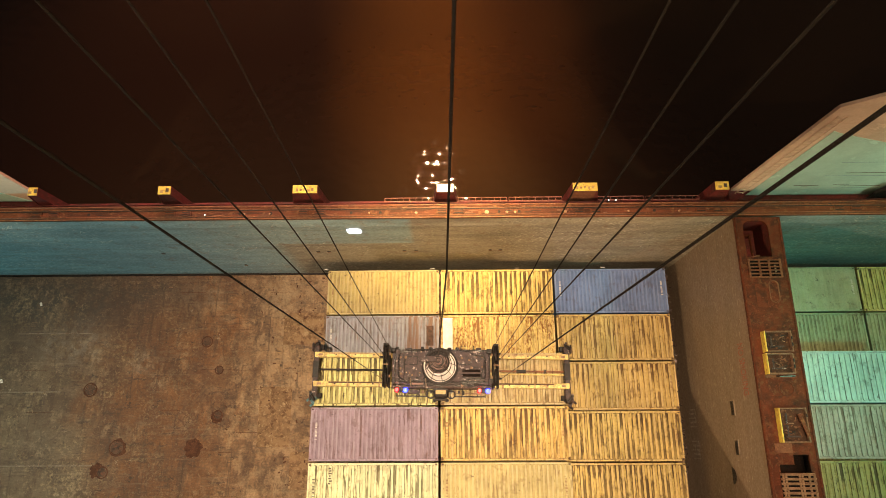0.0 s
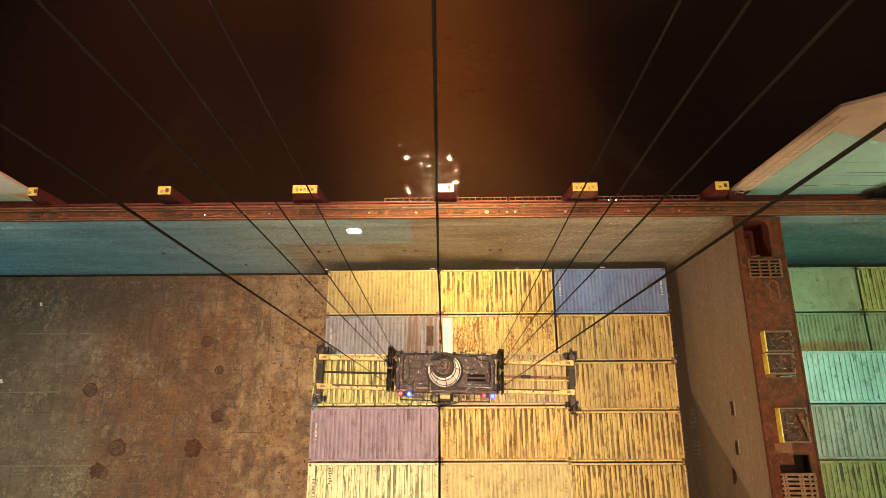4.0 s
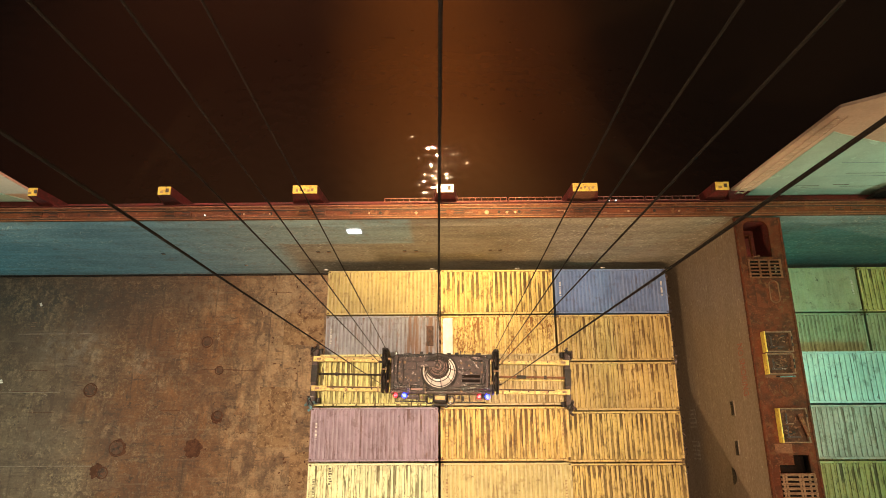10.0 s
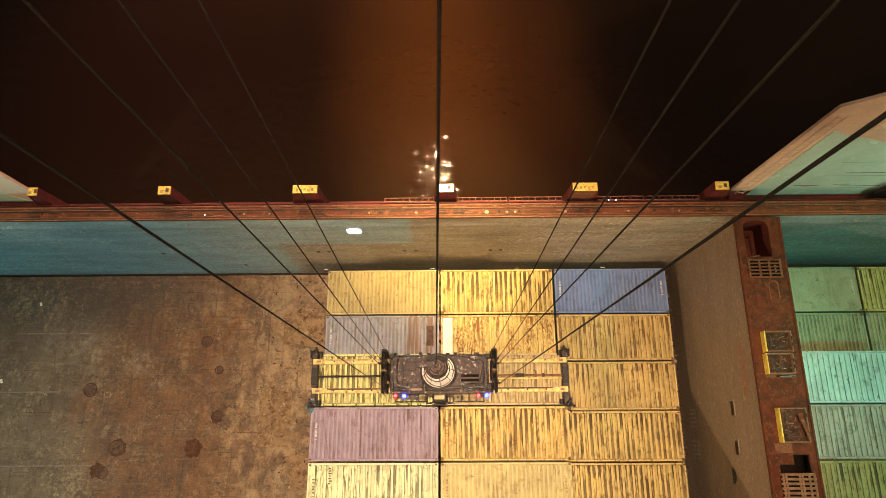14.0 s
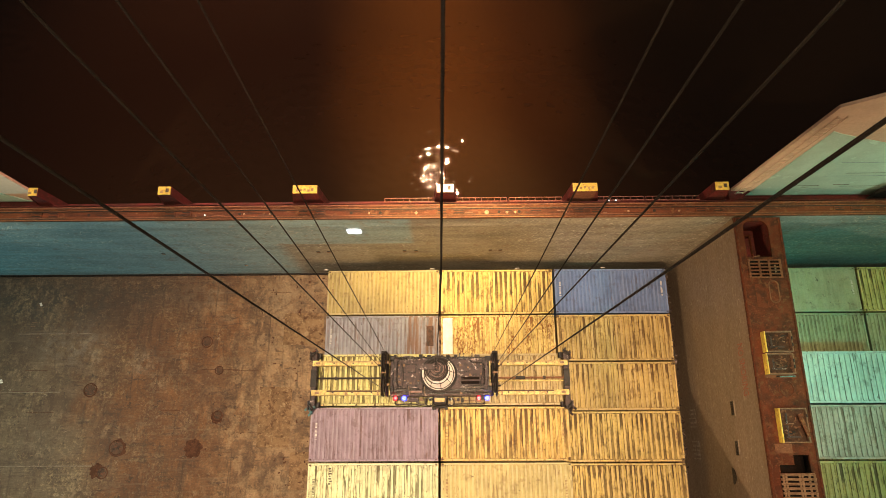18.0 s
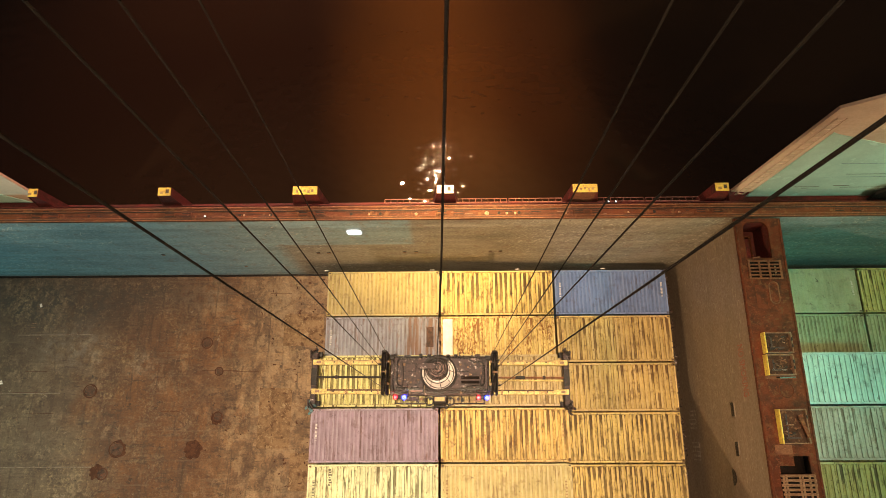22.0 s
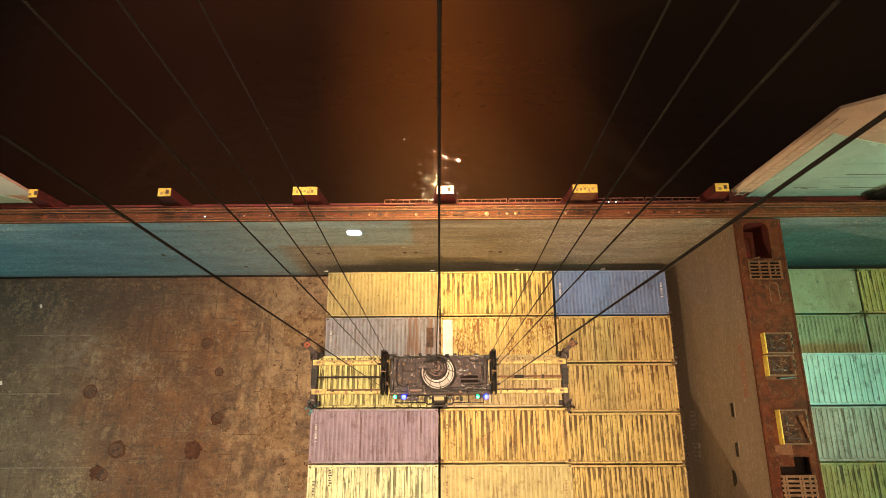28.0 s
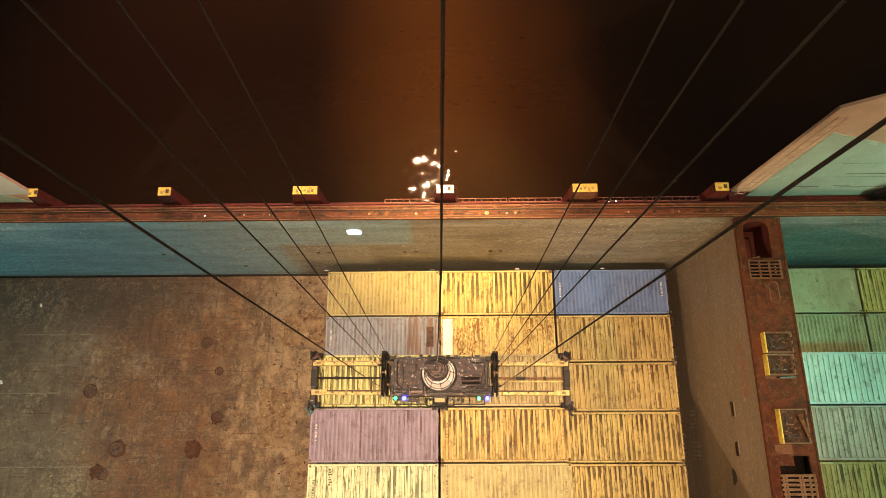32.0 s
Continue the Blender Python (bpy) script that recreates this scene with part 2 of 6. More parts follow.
M_CABLE = worn("black rubber cable", (0.020, 0.015, 0.012), (0.022, 0.015, 0.010), 0.3, (1, 1, 1), 2.0, 0.7, 0.0, (0.012, 0.008, 0.006), 0.1, True, 0.3, 0.15, (0.012, 0.01, 0.009))
M_BASKET = worn("white basket lining", (0.84, 0.80, 0.74), (0.42, 0.24, 0.15), 0.2, (1, 1, 1), 3.0, 0.5, 0.0, (0.4, 0.2, 0.12), 0.15)
M_LINER = worn("stained pink lining", (0.24, 0.155, 0.135), (0.07, 0.035, 0.026), 0.6, (1, 1, 1), 4.0, 0.6, 0.0, (0.2, 0.07, 0.04), 0.4)
M_GRATE = worn("rust-stained galvanised steel", (0.24, 0.15, 0.09), (0.12, 0.06, 0.03), 0.5, (1, 1, 1), 3.0, 0.7, 0.1)
M_TIMBER = worn("weathered brown timber", (0.30, 0.175, 0.10), (0.13, 0.065, 0.035), 0.5, (1, 8, 1), 2.0, 0.85, 0.0, (0.12, 0.05, 0.03), 0.3, True, 0.5, 0.2)
M_LID = worn("dark rusted lid", (0.075, 0.032, 0.018), (0.025, 0.014, 0.009), 0.7, (1, 1, 1), 2.0, 0.85, 0.0, (0.18, 0.085, 0.045), 0.6, True, 0.6, 0.2)
# Black colour stands in for the shade in slots and under gratings.
M_DARK = worn("black hollow shade", (0.008, 0.006, 0.005), (0.016, 0.010, 0.008), 0.5, (1, 1, 1), 2.0, 0.95, 0.0, (0.02, 0.01, 0.006), 0.3, True, 0.3, 0.05)
M_CREAM = worn("cream hatch paint", (0.68, 0.52, 0.37), (0.50, 0.37, 0.25), 0.12, (0.4, 1, 3), 0.6, 0.55, 0.0, (0.55, 0.40, 0.27), 0.1, True, 0.2, 0.5, (0.70, 0.54, 0.39))
M_MINT = worn("mint shaded hatch colour", (0.42, 0.63, 0.52), (0.34, 0.49, 0.41), 0.12, (0.3, 1, 6), 0.6, 0.55, 0.0, (0.40, 0.55, 0.45), 0.1, True, 0.2, 0.5, (0.45, 0.66, 0.55))
M_PATCH = worn("scuffed brown deck paint", (0.19, 0.082, 0.042), (0.09, 0.035, 0.018), 0.6, (1, 1, 1), 2.0, 0.8, 0.0, (0.14, 0.06, 0.03), 0.4, True, 0.5, 0.2)
M_BOSS = worn("worn bright steel", (0.45, 0.30, 0.17), (0.2, 0.1, 0.05), 0.4, (1, 1, 1), 3.0, 0.45)
M_BEAD = worn("scraped dull steel", (0.21, 0.165, 0.115), (0.11, 0.075, 0.05), 0.7, (0.4, 1, 1), 2.0, 0.7, 0.0, (0.12, 0.06, 0.035), 0.5)
M_STAIN = worn("dark purple-brown stain", (0.11, 0.062, 0.062), (0.18, 0.11, 0.115), 0.4, (1, 1, 1), 3.0, 0.7)
M_SCALE = worn("tan rust scale", (0.26, 0.165, 0.088), (0.10, 0.052, 0.026), 0.75, (1, 1, 1), 1.6, 0.8, 0.0, (0.30, 0.20, 0.11), 0.6, False, 0.7, 0.2, (0.36, 0.26, 0.15))
M_RUST = worn("rusted iron", (0.095, 0.048, 0.026), (0.03, 0.016, 0.010), 0.6, (1, 1, 1), 3.0, 0.8, 0.0, (0.14, 0.05, 0.02), 0.4)
M_SOCKET = worn("dark red rust scale", (0.096, 0.040, 0.021), (0.050, 0.022, 0.013), 0.7, (1, 1, 1), 2.0, 0.85, 0.0, (0.11, 0.045, 0.022), 0.5, False, 0.6, 0.2)
M_GUARD = worn("dull red rail paint", (0.26, 0.085, 0.06), (0.08, 0.03, 0.02), 0.7, (1, 1, 1), 3.0, 0.6, 0.0, (0.4, 0.22, 0.12), 0.5)
# The coaming rails' golden edge highlight is put into this paint's colour.
M_EDGE = worn("worn orange and edge-highlight paint", (0.20, 0.075, 0.024), (0.08, 0.028, 0.01), 0.8, (0.4, 1, 1), 3.0, 0.55, 0.0, (0.3, 0.15, 0.06), 0.4)
M_WORN = worn("worn white paint", (0.40, 0.35, 0.29), (0.16, 0.12, 0.08), 0.6, (1, 1, 1), 4.0, 0.7)
M_INK = worn("faded red lettering", (0.30, 0.075, 0.04), (0.2, 0.1, 0.07), 0.4, (1, 1, 1), 3.0, 0.7)
M_MARK = worn("white lettering", (0.75, 0.72, 0.66), (0.4, 0.36, 0.3), 0.2, (1, 1, 1), 3.0, 0.7)
M_BROWNMARK = worn("dull brown lettering", (0.24, 0.13, 0.05), (0.3, 0.2, 0.08), 0.4, (1, 1, 1), 3.0, 0.7)
M_DARKMARK = worn("black lettering", (0.03, 0.025, 0.02), (0.1, 0.08, 0.05), 0.2, (1, 1, 1), 3.0, 0.7)
M_RED_LED = glowing("red lamp glass", (1.0, 0.0008, 0.005), 22.0)
M_BLUE_LED = glowing("blue lamp glass", (0.003, 0.012, 1.0), 20.0)
M_GREEN_LED = glowing("green lamp glass", (0.0, 1.0, 0.2), 5.0)
M_WHITE_LAMP = glowing("white lamp glass", (0.9, 0.96, 1.0), 1.6)


def ramp(t, socket, low, high):
    n = put(t, "ShaderNodeMapRange", From_Min=low, From_Max=high)
    t.links.new(socket, n.inputs["Value"])
    return n.outputs["Result"]


def larger(t, a, b):
    n = t.nodes.new("ShaderNodeMath")
    n.operation = "MAXIMUM"
    t.links.new(a, n.inputs[0])
    t.links.new(b, n.inputs[1])
    return n.outputs[0]


def turned(t, vector, degrees, scale):
    """Coordinates turned about all axes alike, then stretched: for scratches that run askew."""
    mp = put(t, "ShaderNodeMapping", Rotation=tuple(radians(d) for d in degrees))
    t.links.new(vector, mp.inputs["Vector"])
    st = put(t, "ShaderNodeMapping", Scale=scale)
    t.links.new(mp.outputs["Vector"], st.inputs["Vector"])
    return st.outputs["Vector"]


def hold_paint(name, light, dark, scuff, rust, level=0.6, lit_teal=None, pepper=0.6):
    """Scuffed hold paint, with scratches, level scrapes and rust; an optional tint paints teal light, with its stepped
    shadow edge, into the colour.
    """
    m, t, b = nodes_of(name, 0.5)
    v, s, h = where(t, (1, 1, 1), False), where(t, (0.35, 0.35, 1.6), False), where(t, (0.35, 0.35, 5.0), False)
    if lit_teal:
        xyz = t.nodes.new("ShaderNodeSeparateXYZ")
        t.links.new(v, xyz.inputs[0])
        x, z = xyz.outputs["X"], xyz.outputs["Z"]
        # Where teal light falls on the wall, its edge and colour are painted in.
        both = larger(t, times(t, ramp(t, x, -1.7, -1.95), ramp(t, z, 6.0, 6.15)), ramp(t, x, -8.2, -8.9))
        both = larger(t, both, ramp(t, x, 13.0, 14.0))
        light, dark = mixed(t, light, lit_teal, both), mixed(t, dark, tuple(x_ * 0.72 for x_ in lit_teal), both)
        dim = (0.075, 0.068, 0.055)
    else:
        dim = tuple(x * 0.6 for x in dark)
    c = mixed(t, light, dark, noisy(t, s, 0.8, 0.38, 0.64, 6.0, 0.6))
    c = mixed(t, c, dim, times(t, noisy(t, h, 0.7, 0.50, 0.68, 5.0, 0.6), level))
    c = mixed(t, c, scuff, times(t, noisy(t, h, 1.1, 0.60, 0.68, 6.0, 0.65), level * 0.8))
    for k, turn in enumerate(((0, 32, 0), (0, -24, 0), (0, 70, 0))):
        lines = noisy(t, turned(t, v, turn, (0.5, 0.5, 9.0)), 1.0, 0.66, 0.70, 3.0, 0.5)
        c = mixed(t, c, scuff, times(t, lines, level * 0.55))
    c = mixed(t, c, scuff, times(t, noisy(t, v, 4.0, 0.635, 0.67, 7.0, 0.72), 0.75))
    c = mixed(t, c, rust, times(t, noisy(t, v, 1.9, 0.56, 0.66, 6.0, 0.65), 0.45))
    c = mixed(t, c, (0.03, 0.025, 0.02), times(t, noisy(t, v, 4.4, 0.63, 0.67, 6.0, 0.65), pepper))
    cloud = noisy(t, where(t, (0.5, 0.5, 0.8), False), 0.55, 0.42, 0.62, 3.0)
    for turn in ((0, 12, 0), (0, -35, 0), (0, 55, 0)):
        nicks = noisy(t, turned(t, v, turn, (2.2, 2.2, 14.0)), 1.0, 0.635, 0.665, 4.0, 0.55)
        c = mixed(t, c, tuple(min(0.75, x * 1.45) for x in scuff), times(t, times(t, nicks, cloud), min(0.75, level * 2.0)))
    c = mixed(t, c, tuple(min(0.8, x * 1.6) for x in scuff), times(t, noisy(t, v, 5.5, 0.67, 0.69, 5.0, 0.7), min(0.8, 0.25 + level * 1.4)))
    fine = noisy(t, v, 10.0, 0.35, 0.68, 5.0)
    c = mixed(t, c, (0.06, 0.05, 0.04), times(t, fine, 0.08 + 0.5 * level))
    t.links.new(c, b.inputs["Base Color"])
    rr = put(t, "ShaderNodeMapRange", To_Min=0.42, To_Max=0.75)
    t.links.new(fine, rr.inputs["Value"])
    t.links.new(rr.outputs["Result"], b.inputs["Roughness"])
    bumped(t, b, noisy(t, v, 1.3, 0.2, 0.8), 0.3, 0.05)
    return m


def tank_top_paint():
    """Bare, scraped and rusted steel plate: grey at the west end, red rust, tan scale by the stacks."""
    m, t, b = nodes_of("rusted tank top", 0.7)
    v, s, g = where(t, (1, 1, 1), False), where(t, (0.45, 1.7, 1), False), where(t, (1.6, 0.45, 1), False)
    wander = put(t, "ShaderNodeTexNoise", Scale=0.3, Detail=6.0, Roughness=0.6)
    t.links.new(v, wander.inputs["Vector"])
    shift = put(t, "ShaderNodeMapRange", To_Min=-6.5, To_Max=6.5)
    t.links.new(wander.outputs["Fac"], shift.inputs["Value"])
    xyz = t.nodes.new("ShaderNodeSeparateXYZ")
    t.links.new(v, xyz.inputs[0])
    along = t.nodes.new("ShaderNodeMath")
    t.links.new(xyz.outputs["X"], along.inputs[0])
    t.links.new(shift.outputs["Result"], along.inputs[1])
    broad = noisy(t, v, 0.5, 0.40, 0.62, 7.0, 0.65)
    rusty = mixed(t, (0.20, 0.083, 0.024), (0.118, 0.045, 0.013), broad)
    tan = mixed(t, (0.36, 0.218, 0.106), (0.215, 0.118, 0.053), broad)
    grey = mixed(t, (0.145, 0.100, 0.057), (0.072, 0.049, 0.028), broad)
    c = mixed(t, rusty, tan, ramp(t, along.outputs[0], -14.0, -10.5))
    c = mixed(t, c, grey, ramp(t, along.outputs[0], -18.5, -21.5))
    # Darker by the wall, towards the west end.
    wob_y = t.nodes.new("ShaderNodeMath")
    t.links.new(xyz.outputs["Y"], wob_y.inputs[0])
    t.links.new(times(t, shift.outputs["Result"], 0.5), wob_y.inputs[1])
    c = mixed(t, c, (0.068, 0.052, 0.038), times(t, times(t, ramp(t, wob_y.outputs[0], 5.2, 7.6), ramp(t, along.outputs[0], -13.0, -18.0)), 0.75))
    c = mixed(t, c, (0.075, 0.034, 0.018), times(t, noisy(t, v, 0.75, 0.51, 0.62, 9.0, 0.76), 0.45))
    c = mixed(t, c, (0.06, 0.032, 0.018), times(t, noisy(t, g, 0.75, 0.53, 0.59, 8.0, 0.7), 0.65))
    c = mixed(t, c, (0.22, 0.155, 0.095), times(t, noisy(t, s, 0.9, 0.54, 0.62, 8.0, 0.74), 0.45))
    c = mixed(t, c, (0.05, 0.027, 0.016), times(t, noisy(t, s, 1.5, 0.56, 0.60, 8.0, 0.72), 0.7))
    c = mixed(t, c, (0.36, 0.29, 0.20), times(t, noisy(t, v, 1.3, 0.63, 0.655, 8.0, 0.76), 0.7))
    c = mixed(t, c, (0.020, 0.013, 0.010), times(t, noisy(t, v, 1.8, 0.605, 0.635, 8.0, 0.74), 0.85))
    # Flaking tan scale by the stacks.
    scale_ = ramp(t, along.outputs[0], -14.0, -10.0)
    c = mixed(t, c, (0.42, 0.275, 0.145), times(t, times(t, scale_, noisy(t, v, 1.2, 0.51, 0.535, 9.0, 0.72)), 0.7))
    c = mixed(t, c, (0.075, 0.038, 0.018), times(t, times(t, scale_, noisy(t, where(t, (1.0, 0.8, 3.0), False), 1.7, 0.55, 0.60, 9.0, 0.72)), 0.5))
    # Dark red bands where the stacks stood end to end, and pale flaked patches.
    wob_x = t.nodes.new("ShaderNodeMath")
    t.links.new(xyz.outputs["X"], wob_x.inputs[0])
    t.links.new(times(t, shift.outputs["Result"], 0.22), wob_x.inputs[1])
    for x0, w, k in ((-19.3, 0.55, 0.65), (-14.5, 0.45, 0.6), (-11.1, 0.25, 0.8), (-16.4, 0.3, 0.35), (-22.6, 0.3, 0.3)):
        off = t.nodes.new("ShaderNodeMath")
        off.operation, off.inputs[1].default_value = "SUBTRACT", x0
        t.links.new(wob_x.outputs[0], off.inputs[0])
        size_ = t.nodes.new("ShaderNodeMath")
        size_.operation = "ABSOLUTE"
        t.links.new(off.outputs[0], size_.inputs[0])
        band = times(t, ramp(t, size_.outputs[0], w, w * 0.2), noisy(t, where(t, (1.2, 0.5, 1), False), 0.9, 0.40, 0.58, 7.0, 0.7))
        c = mixed(t, c, (0.060, 0.026, 0.013), times(t, band, k))
    flaked = times(t, noisy(t, v, 0.42, 0.52, 0.62, 5.0), noisy(t, where(t, (1.0, 0.7, 1), False), 3.0, 0.49, 0.55, 8.0, 0.75))
    c = mixed(t, c, (0.32, 0.225, 0.13), times(t, flaked, 0.55))
    level = noisy(t, where(t, (0.16, 3.2, 1), False), 1.0, 0.60, 0.66, 6.0, 0.6)
    c = mixed(t, c, (0.26, 0.19, 0.12), times(t, level, 0.32))
    c = mixed(t, c, (0.040, 0.020, 0.012), times(t, noisy(t, where(t, (3.2, 0.2, 1), False), 1.0, 0.60, 0.65, 6.0, 0.6), 0.55))
    for x0, y0, rx, ry, tone, k in ((-21.9, 5.4, 2.4, 1.5, (0.25, 0.22, 0.175), 0.5), (-17.7, 4.3, 0.8, 1.0, (0.36, 0.28, 0.19), 0.42), (-14.6, 8.1, 1.6, 0.9, (0.30, 0.23, 0.15), 0.5),
                                    (-9.4, 7.9, 1.6, 1.2, (0.38, 0.28, 0.17), 0.5), (-9.9, 1.5, 1.3, 1.9, (0.40, 0.29, 0.17), 0.55), (-9.2, 4.5, 1.5, 1.6, (0.34, 0.24, 0.14), 0.45), (-9.4, -2.2, 1.5, 1.0, (0.36, 0.26, 0.15), 0.45),
                                    (-19.3, 3.6, 0.7, 2.6, (0.070, 0.028, 0.012), 0.6), (-17.9, 5.6, 0.7, 0.8, (0.085, 0.032, 0.014), 0.6), (-14.2, 3.2, 0.7, 2.4, (0.075, 0.031, 0.014), 0.6),
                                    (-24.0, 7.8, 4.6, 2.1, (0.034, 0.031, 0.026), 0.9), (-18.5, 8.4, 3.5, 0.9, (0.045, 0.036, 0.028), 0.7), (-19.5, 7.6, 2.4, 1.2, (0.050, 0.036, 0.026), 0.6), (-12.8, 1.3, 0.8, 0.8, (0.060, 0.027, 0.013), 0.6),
                                    (-11.0, -0.5, 1.0, 1.4, (0.070, 0.040, 0.022), 0.55), (-15.4, 1.6, 1.5, 1.2, (0.20, 0.085, 0.032), 0.4), (-22.5, -0.5, 3.0, 2.2, (0.16, 0.125, 0.082), 0.4)):
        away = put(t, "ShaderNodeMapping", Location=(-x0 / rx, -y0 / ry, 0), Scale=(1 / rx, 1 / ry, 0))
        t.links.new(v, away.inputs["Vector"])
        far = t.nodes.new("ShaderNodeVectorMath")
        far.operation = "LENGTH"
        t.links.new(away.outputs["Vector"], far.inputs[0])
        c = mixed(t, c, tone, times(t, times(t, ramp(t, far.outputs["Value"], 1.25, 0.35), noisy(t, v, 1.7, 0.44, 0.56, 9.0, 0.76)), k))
    # Fine pale scurf, and dark smears that run the way the stacks were dragged.
    scurf = times(t, noisy(t, where(t, (1.0, 0.6, 1), False), 0.55, 0.47, 0.60, 6.0, 0.7), noisy(t, v, 4.2, 0.50, 0.57, 9.0, 0.8))
    c = mixed(t, c, (0.37, 0.27, 0.14), times(t, scurf, 0.5))
    smear = times(t, noisy(t, where(t, (1.0, 0.28, 1), False), 1.15, 0.53, 0.60, 8.0, 0.72), noisy(t, v, 2.6, 0.40, 0.58, 8.0, 0.75))
    c = mixed(t, c, (0.055, 0.026, 0.011), times(t, smear, 0.65))
    # Cracked scale.
    cell = put(t, "ShaderNodeTexVoronoi", Scale=0.55)
    cell.feature = "DISTANCE_TO_EDGE"
    wob = put(t, "ShaderNodeTexNoise", Scale=1.1, Detail=6.0, Roughness=0.7)
    t.links.new(s, wob.inputs["Vector"])
    t.links.new(mixed(t, v, wob.outputs["Color"], 0.35), cell.inputs["Vector"])
    crack = times(t, ramp(t, cell.outputs["Distance"], 0.022, 0.0), noisy(t, v, 0.6, 0.46, 0.56, 3.0))
    c = mixed(t, c, (0.035, 0.02, 0.013), times(t, crack, 0.45))
    fine = noisy(t, v, 9.0, 0.36, 0.66, 6.0, 0.65)
    c = mixed(t, c, (0.04, 0.024, 0.014), times(t, fine, 0.4))
    c = mixed(t, c, (0.27, 0.19, 0.11), times(t, noisy(t, v, 5.0, 0.58, 0.63, 6.0, 0.68), 0.35))
    c = mixed(t, c, (0.055, 0.027, 0.014), times(t, noisy(t, v, 0.28, 0.46, 0.66, 9.0, 0.7), 0.5))
    c = mixed(t, c, (0.030, 0.017, 0.010), times(t, noisy(t, v, 1.1, 0.58, 0.66, 9.0, 0.76), 0.4))
    info = t.nodes.new("ShaderNodeObjectInfo")
    c = mixed(t, c, (0.07, 0.04, 0.022), times(t, info.outputs["Random"], 0.18))
    t.links.new(c, b.inputs["Base Color"])
    bumped(t, b, fine, 0.7, 0.03)
    return m


def night_water():
    """Brown harbour water: a murky body, and ripples that throw back the lamps."""
    m, t, b = nodes_of("harbour water", 0.022)
    b.inputs["Base Color"].default_value = (0.012, 0.0068, 0.0034, 1)
    b.inputs["IOR"].default_value = 1.33
    tc, mp = t.nodes.new("ShaderNodeTexCoord"), put(t, "ShaderNodeMapping", Scale=(0.9, 1.15, 1))
    t.links.new(tc.outputs["Object"], mp.inputs["Vector"])
    v = mp.outputs["Vector"]
    n = put(t, "ShaderNodeTexNoise", Scale=1.7, Detail=0.4, Roughness=0.5)
    t.links.new(v, n.inputs["Vector"])
    bumped(t, b, n.outputs["Fac"], 1.0, 0.045)
    return m


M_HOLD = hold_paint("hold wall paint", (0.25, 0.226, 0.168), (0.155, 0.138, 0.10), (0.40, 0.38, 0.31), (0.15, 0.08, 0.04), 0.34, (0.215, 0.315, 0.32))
M_BULK = hold_paint("bulkhead paint", (0.20, 0.148, 0.097), (0.165, 0.12, 0.077), (0.42, 0.38, 0.28), (0.16, 0.095, 0.05), 0.10, None, 0.15)
M_FLOOR, M_WATER = tank_top_paint(), night_water()


# ---- mesh helpers ----
def block(bm, x0, x1, y0, y1, z0, z1, bevel=0.0):
    made = bmesh.ops.create_cube(bm, size=1, matrix=Matrix.Translation(((x0 + x1) / 2, (y0 + y1) / 2, (z0 + z1) / 2)) @ Matrix.Diagonal((x1 - x0, y1 - y0, z1 - z0, 1)))
    if bevel:
        edges = {e for v in made["verts"] for e in v.link_edges}
        bmesh.ops.bevel(bm, geom=list(edges), offset=bevel, segments=1, affect="EDGES")
    return bm


def tube(bm, a, b, r, sides=8, r2=None):
    a, b = Vector(a), Vector(b)
    turn = (b - a).to_track_quat("Z", "Y").to_matrix().to_4x4()
    bmesh.ops.create_cone(bm, cap_ends=True, segments=sides, radius1=r, radius2=r if r2 is None else r2, depth=(b - a).length,
                          matrix=Matrix.Translation((a + b) / 2) @ turn)
    return bm


def pipe(bm, points, r, sides=7):
    for a, b in zip(points, points[1:]):
        tube(bm, a, b, r, sides)
    return bm


def ring(bm, centre, big, small, axis="Z", around=28, sides=7):
    turn = {"Z": Matrix.Identity(4), "X": Matrix.Rotation(radians(90), 4, "Y"), "Y": Matrix.Rotation(radians(90), 4, "X")}[axis]
    turn = Matrix.Translation(centre) @ turn
    rows = []
    for i in range(around):
        a = 2 * math.pi * i / around
        rows.append([bm.verts.new(turn @ Vector(((big + small * math.cos(c)) * math.cos(a), (big + small * math.cos(c)) * math.sin(a), small * math.sin(c))))
                     for c in (2 * math.pi * k / sides for k in range(sides))])
    for i in range(around):
        for k in range(sides):
            bm.faces.new((rows[i][k], rows[(i + 1) % around][k], rows[(i + 1) % around][(k + 1) % sides], rows[i][(k + 1) % sides]))
    return bm


def outline(bm, points, y0, y1):
    low = [bm.verts.new((x, y0, z)) for x, z in points]
    far = [bm.verts.new((x, y1, z)) for x, z in points]
    bm.faces.new(low)
    bm.faces.new(far[::-1])
    n = len(points)
    for i in range(n):
        bm.faces.new((low[i], far[i], far[(i + 1) % n], low[(i + 1) % n]))
    return bm


def mesh_of(name, bm, material):
    me = bpy.data.meshes.new(name)
    bmesh.ops.recalc_face_normals(bm, faces=bm.faces)
    bm.to_mesh(me)
    bm.free()
    me.materials.append(material)
    return me


def part(name, bm, material, parent=None, label="", smooth=False):
    me = mesh_of(name, bm, material)
    if smooth:
        for p in me.polygons:
            p.use_smooth = True
    ob = new(name, me)
    if parent:
        ob.parent = parent
    if label:
        ob["label"] = label
    return ob


def B():
    return bmesh.new()


def holder(name, m=Matrix.Identity(4)):
    ob = new(name)
    ob.matrix_world = m
    return ob


# ---- water, hull and holds ----
water = part("water", block(B(), -520, 420, 10.86, 620, 3.0, 4.0), M_WATER)
tagged(water, "dark brown harbour water with lamp glints", "water", kind="structure")

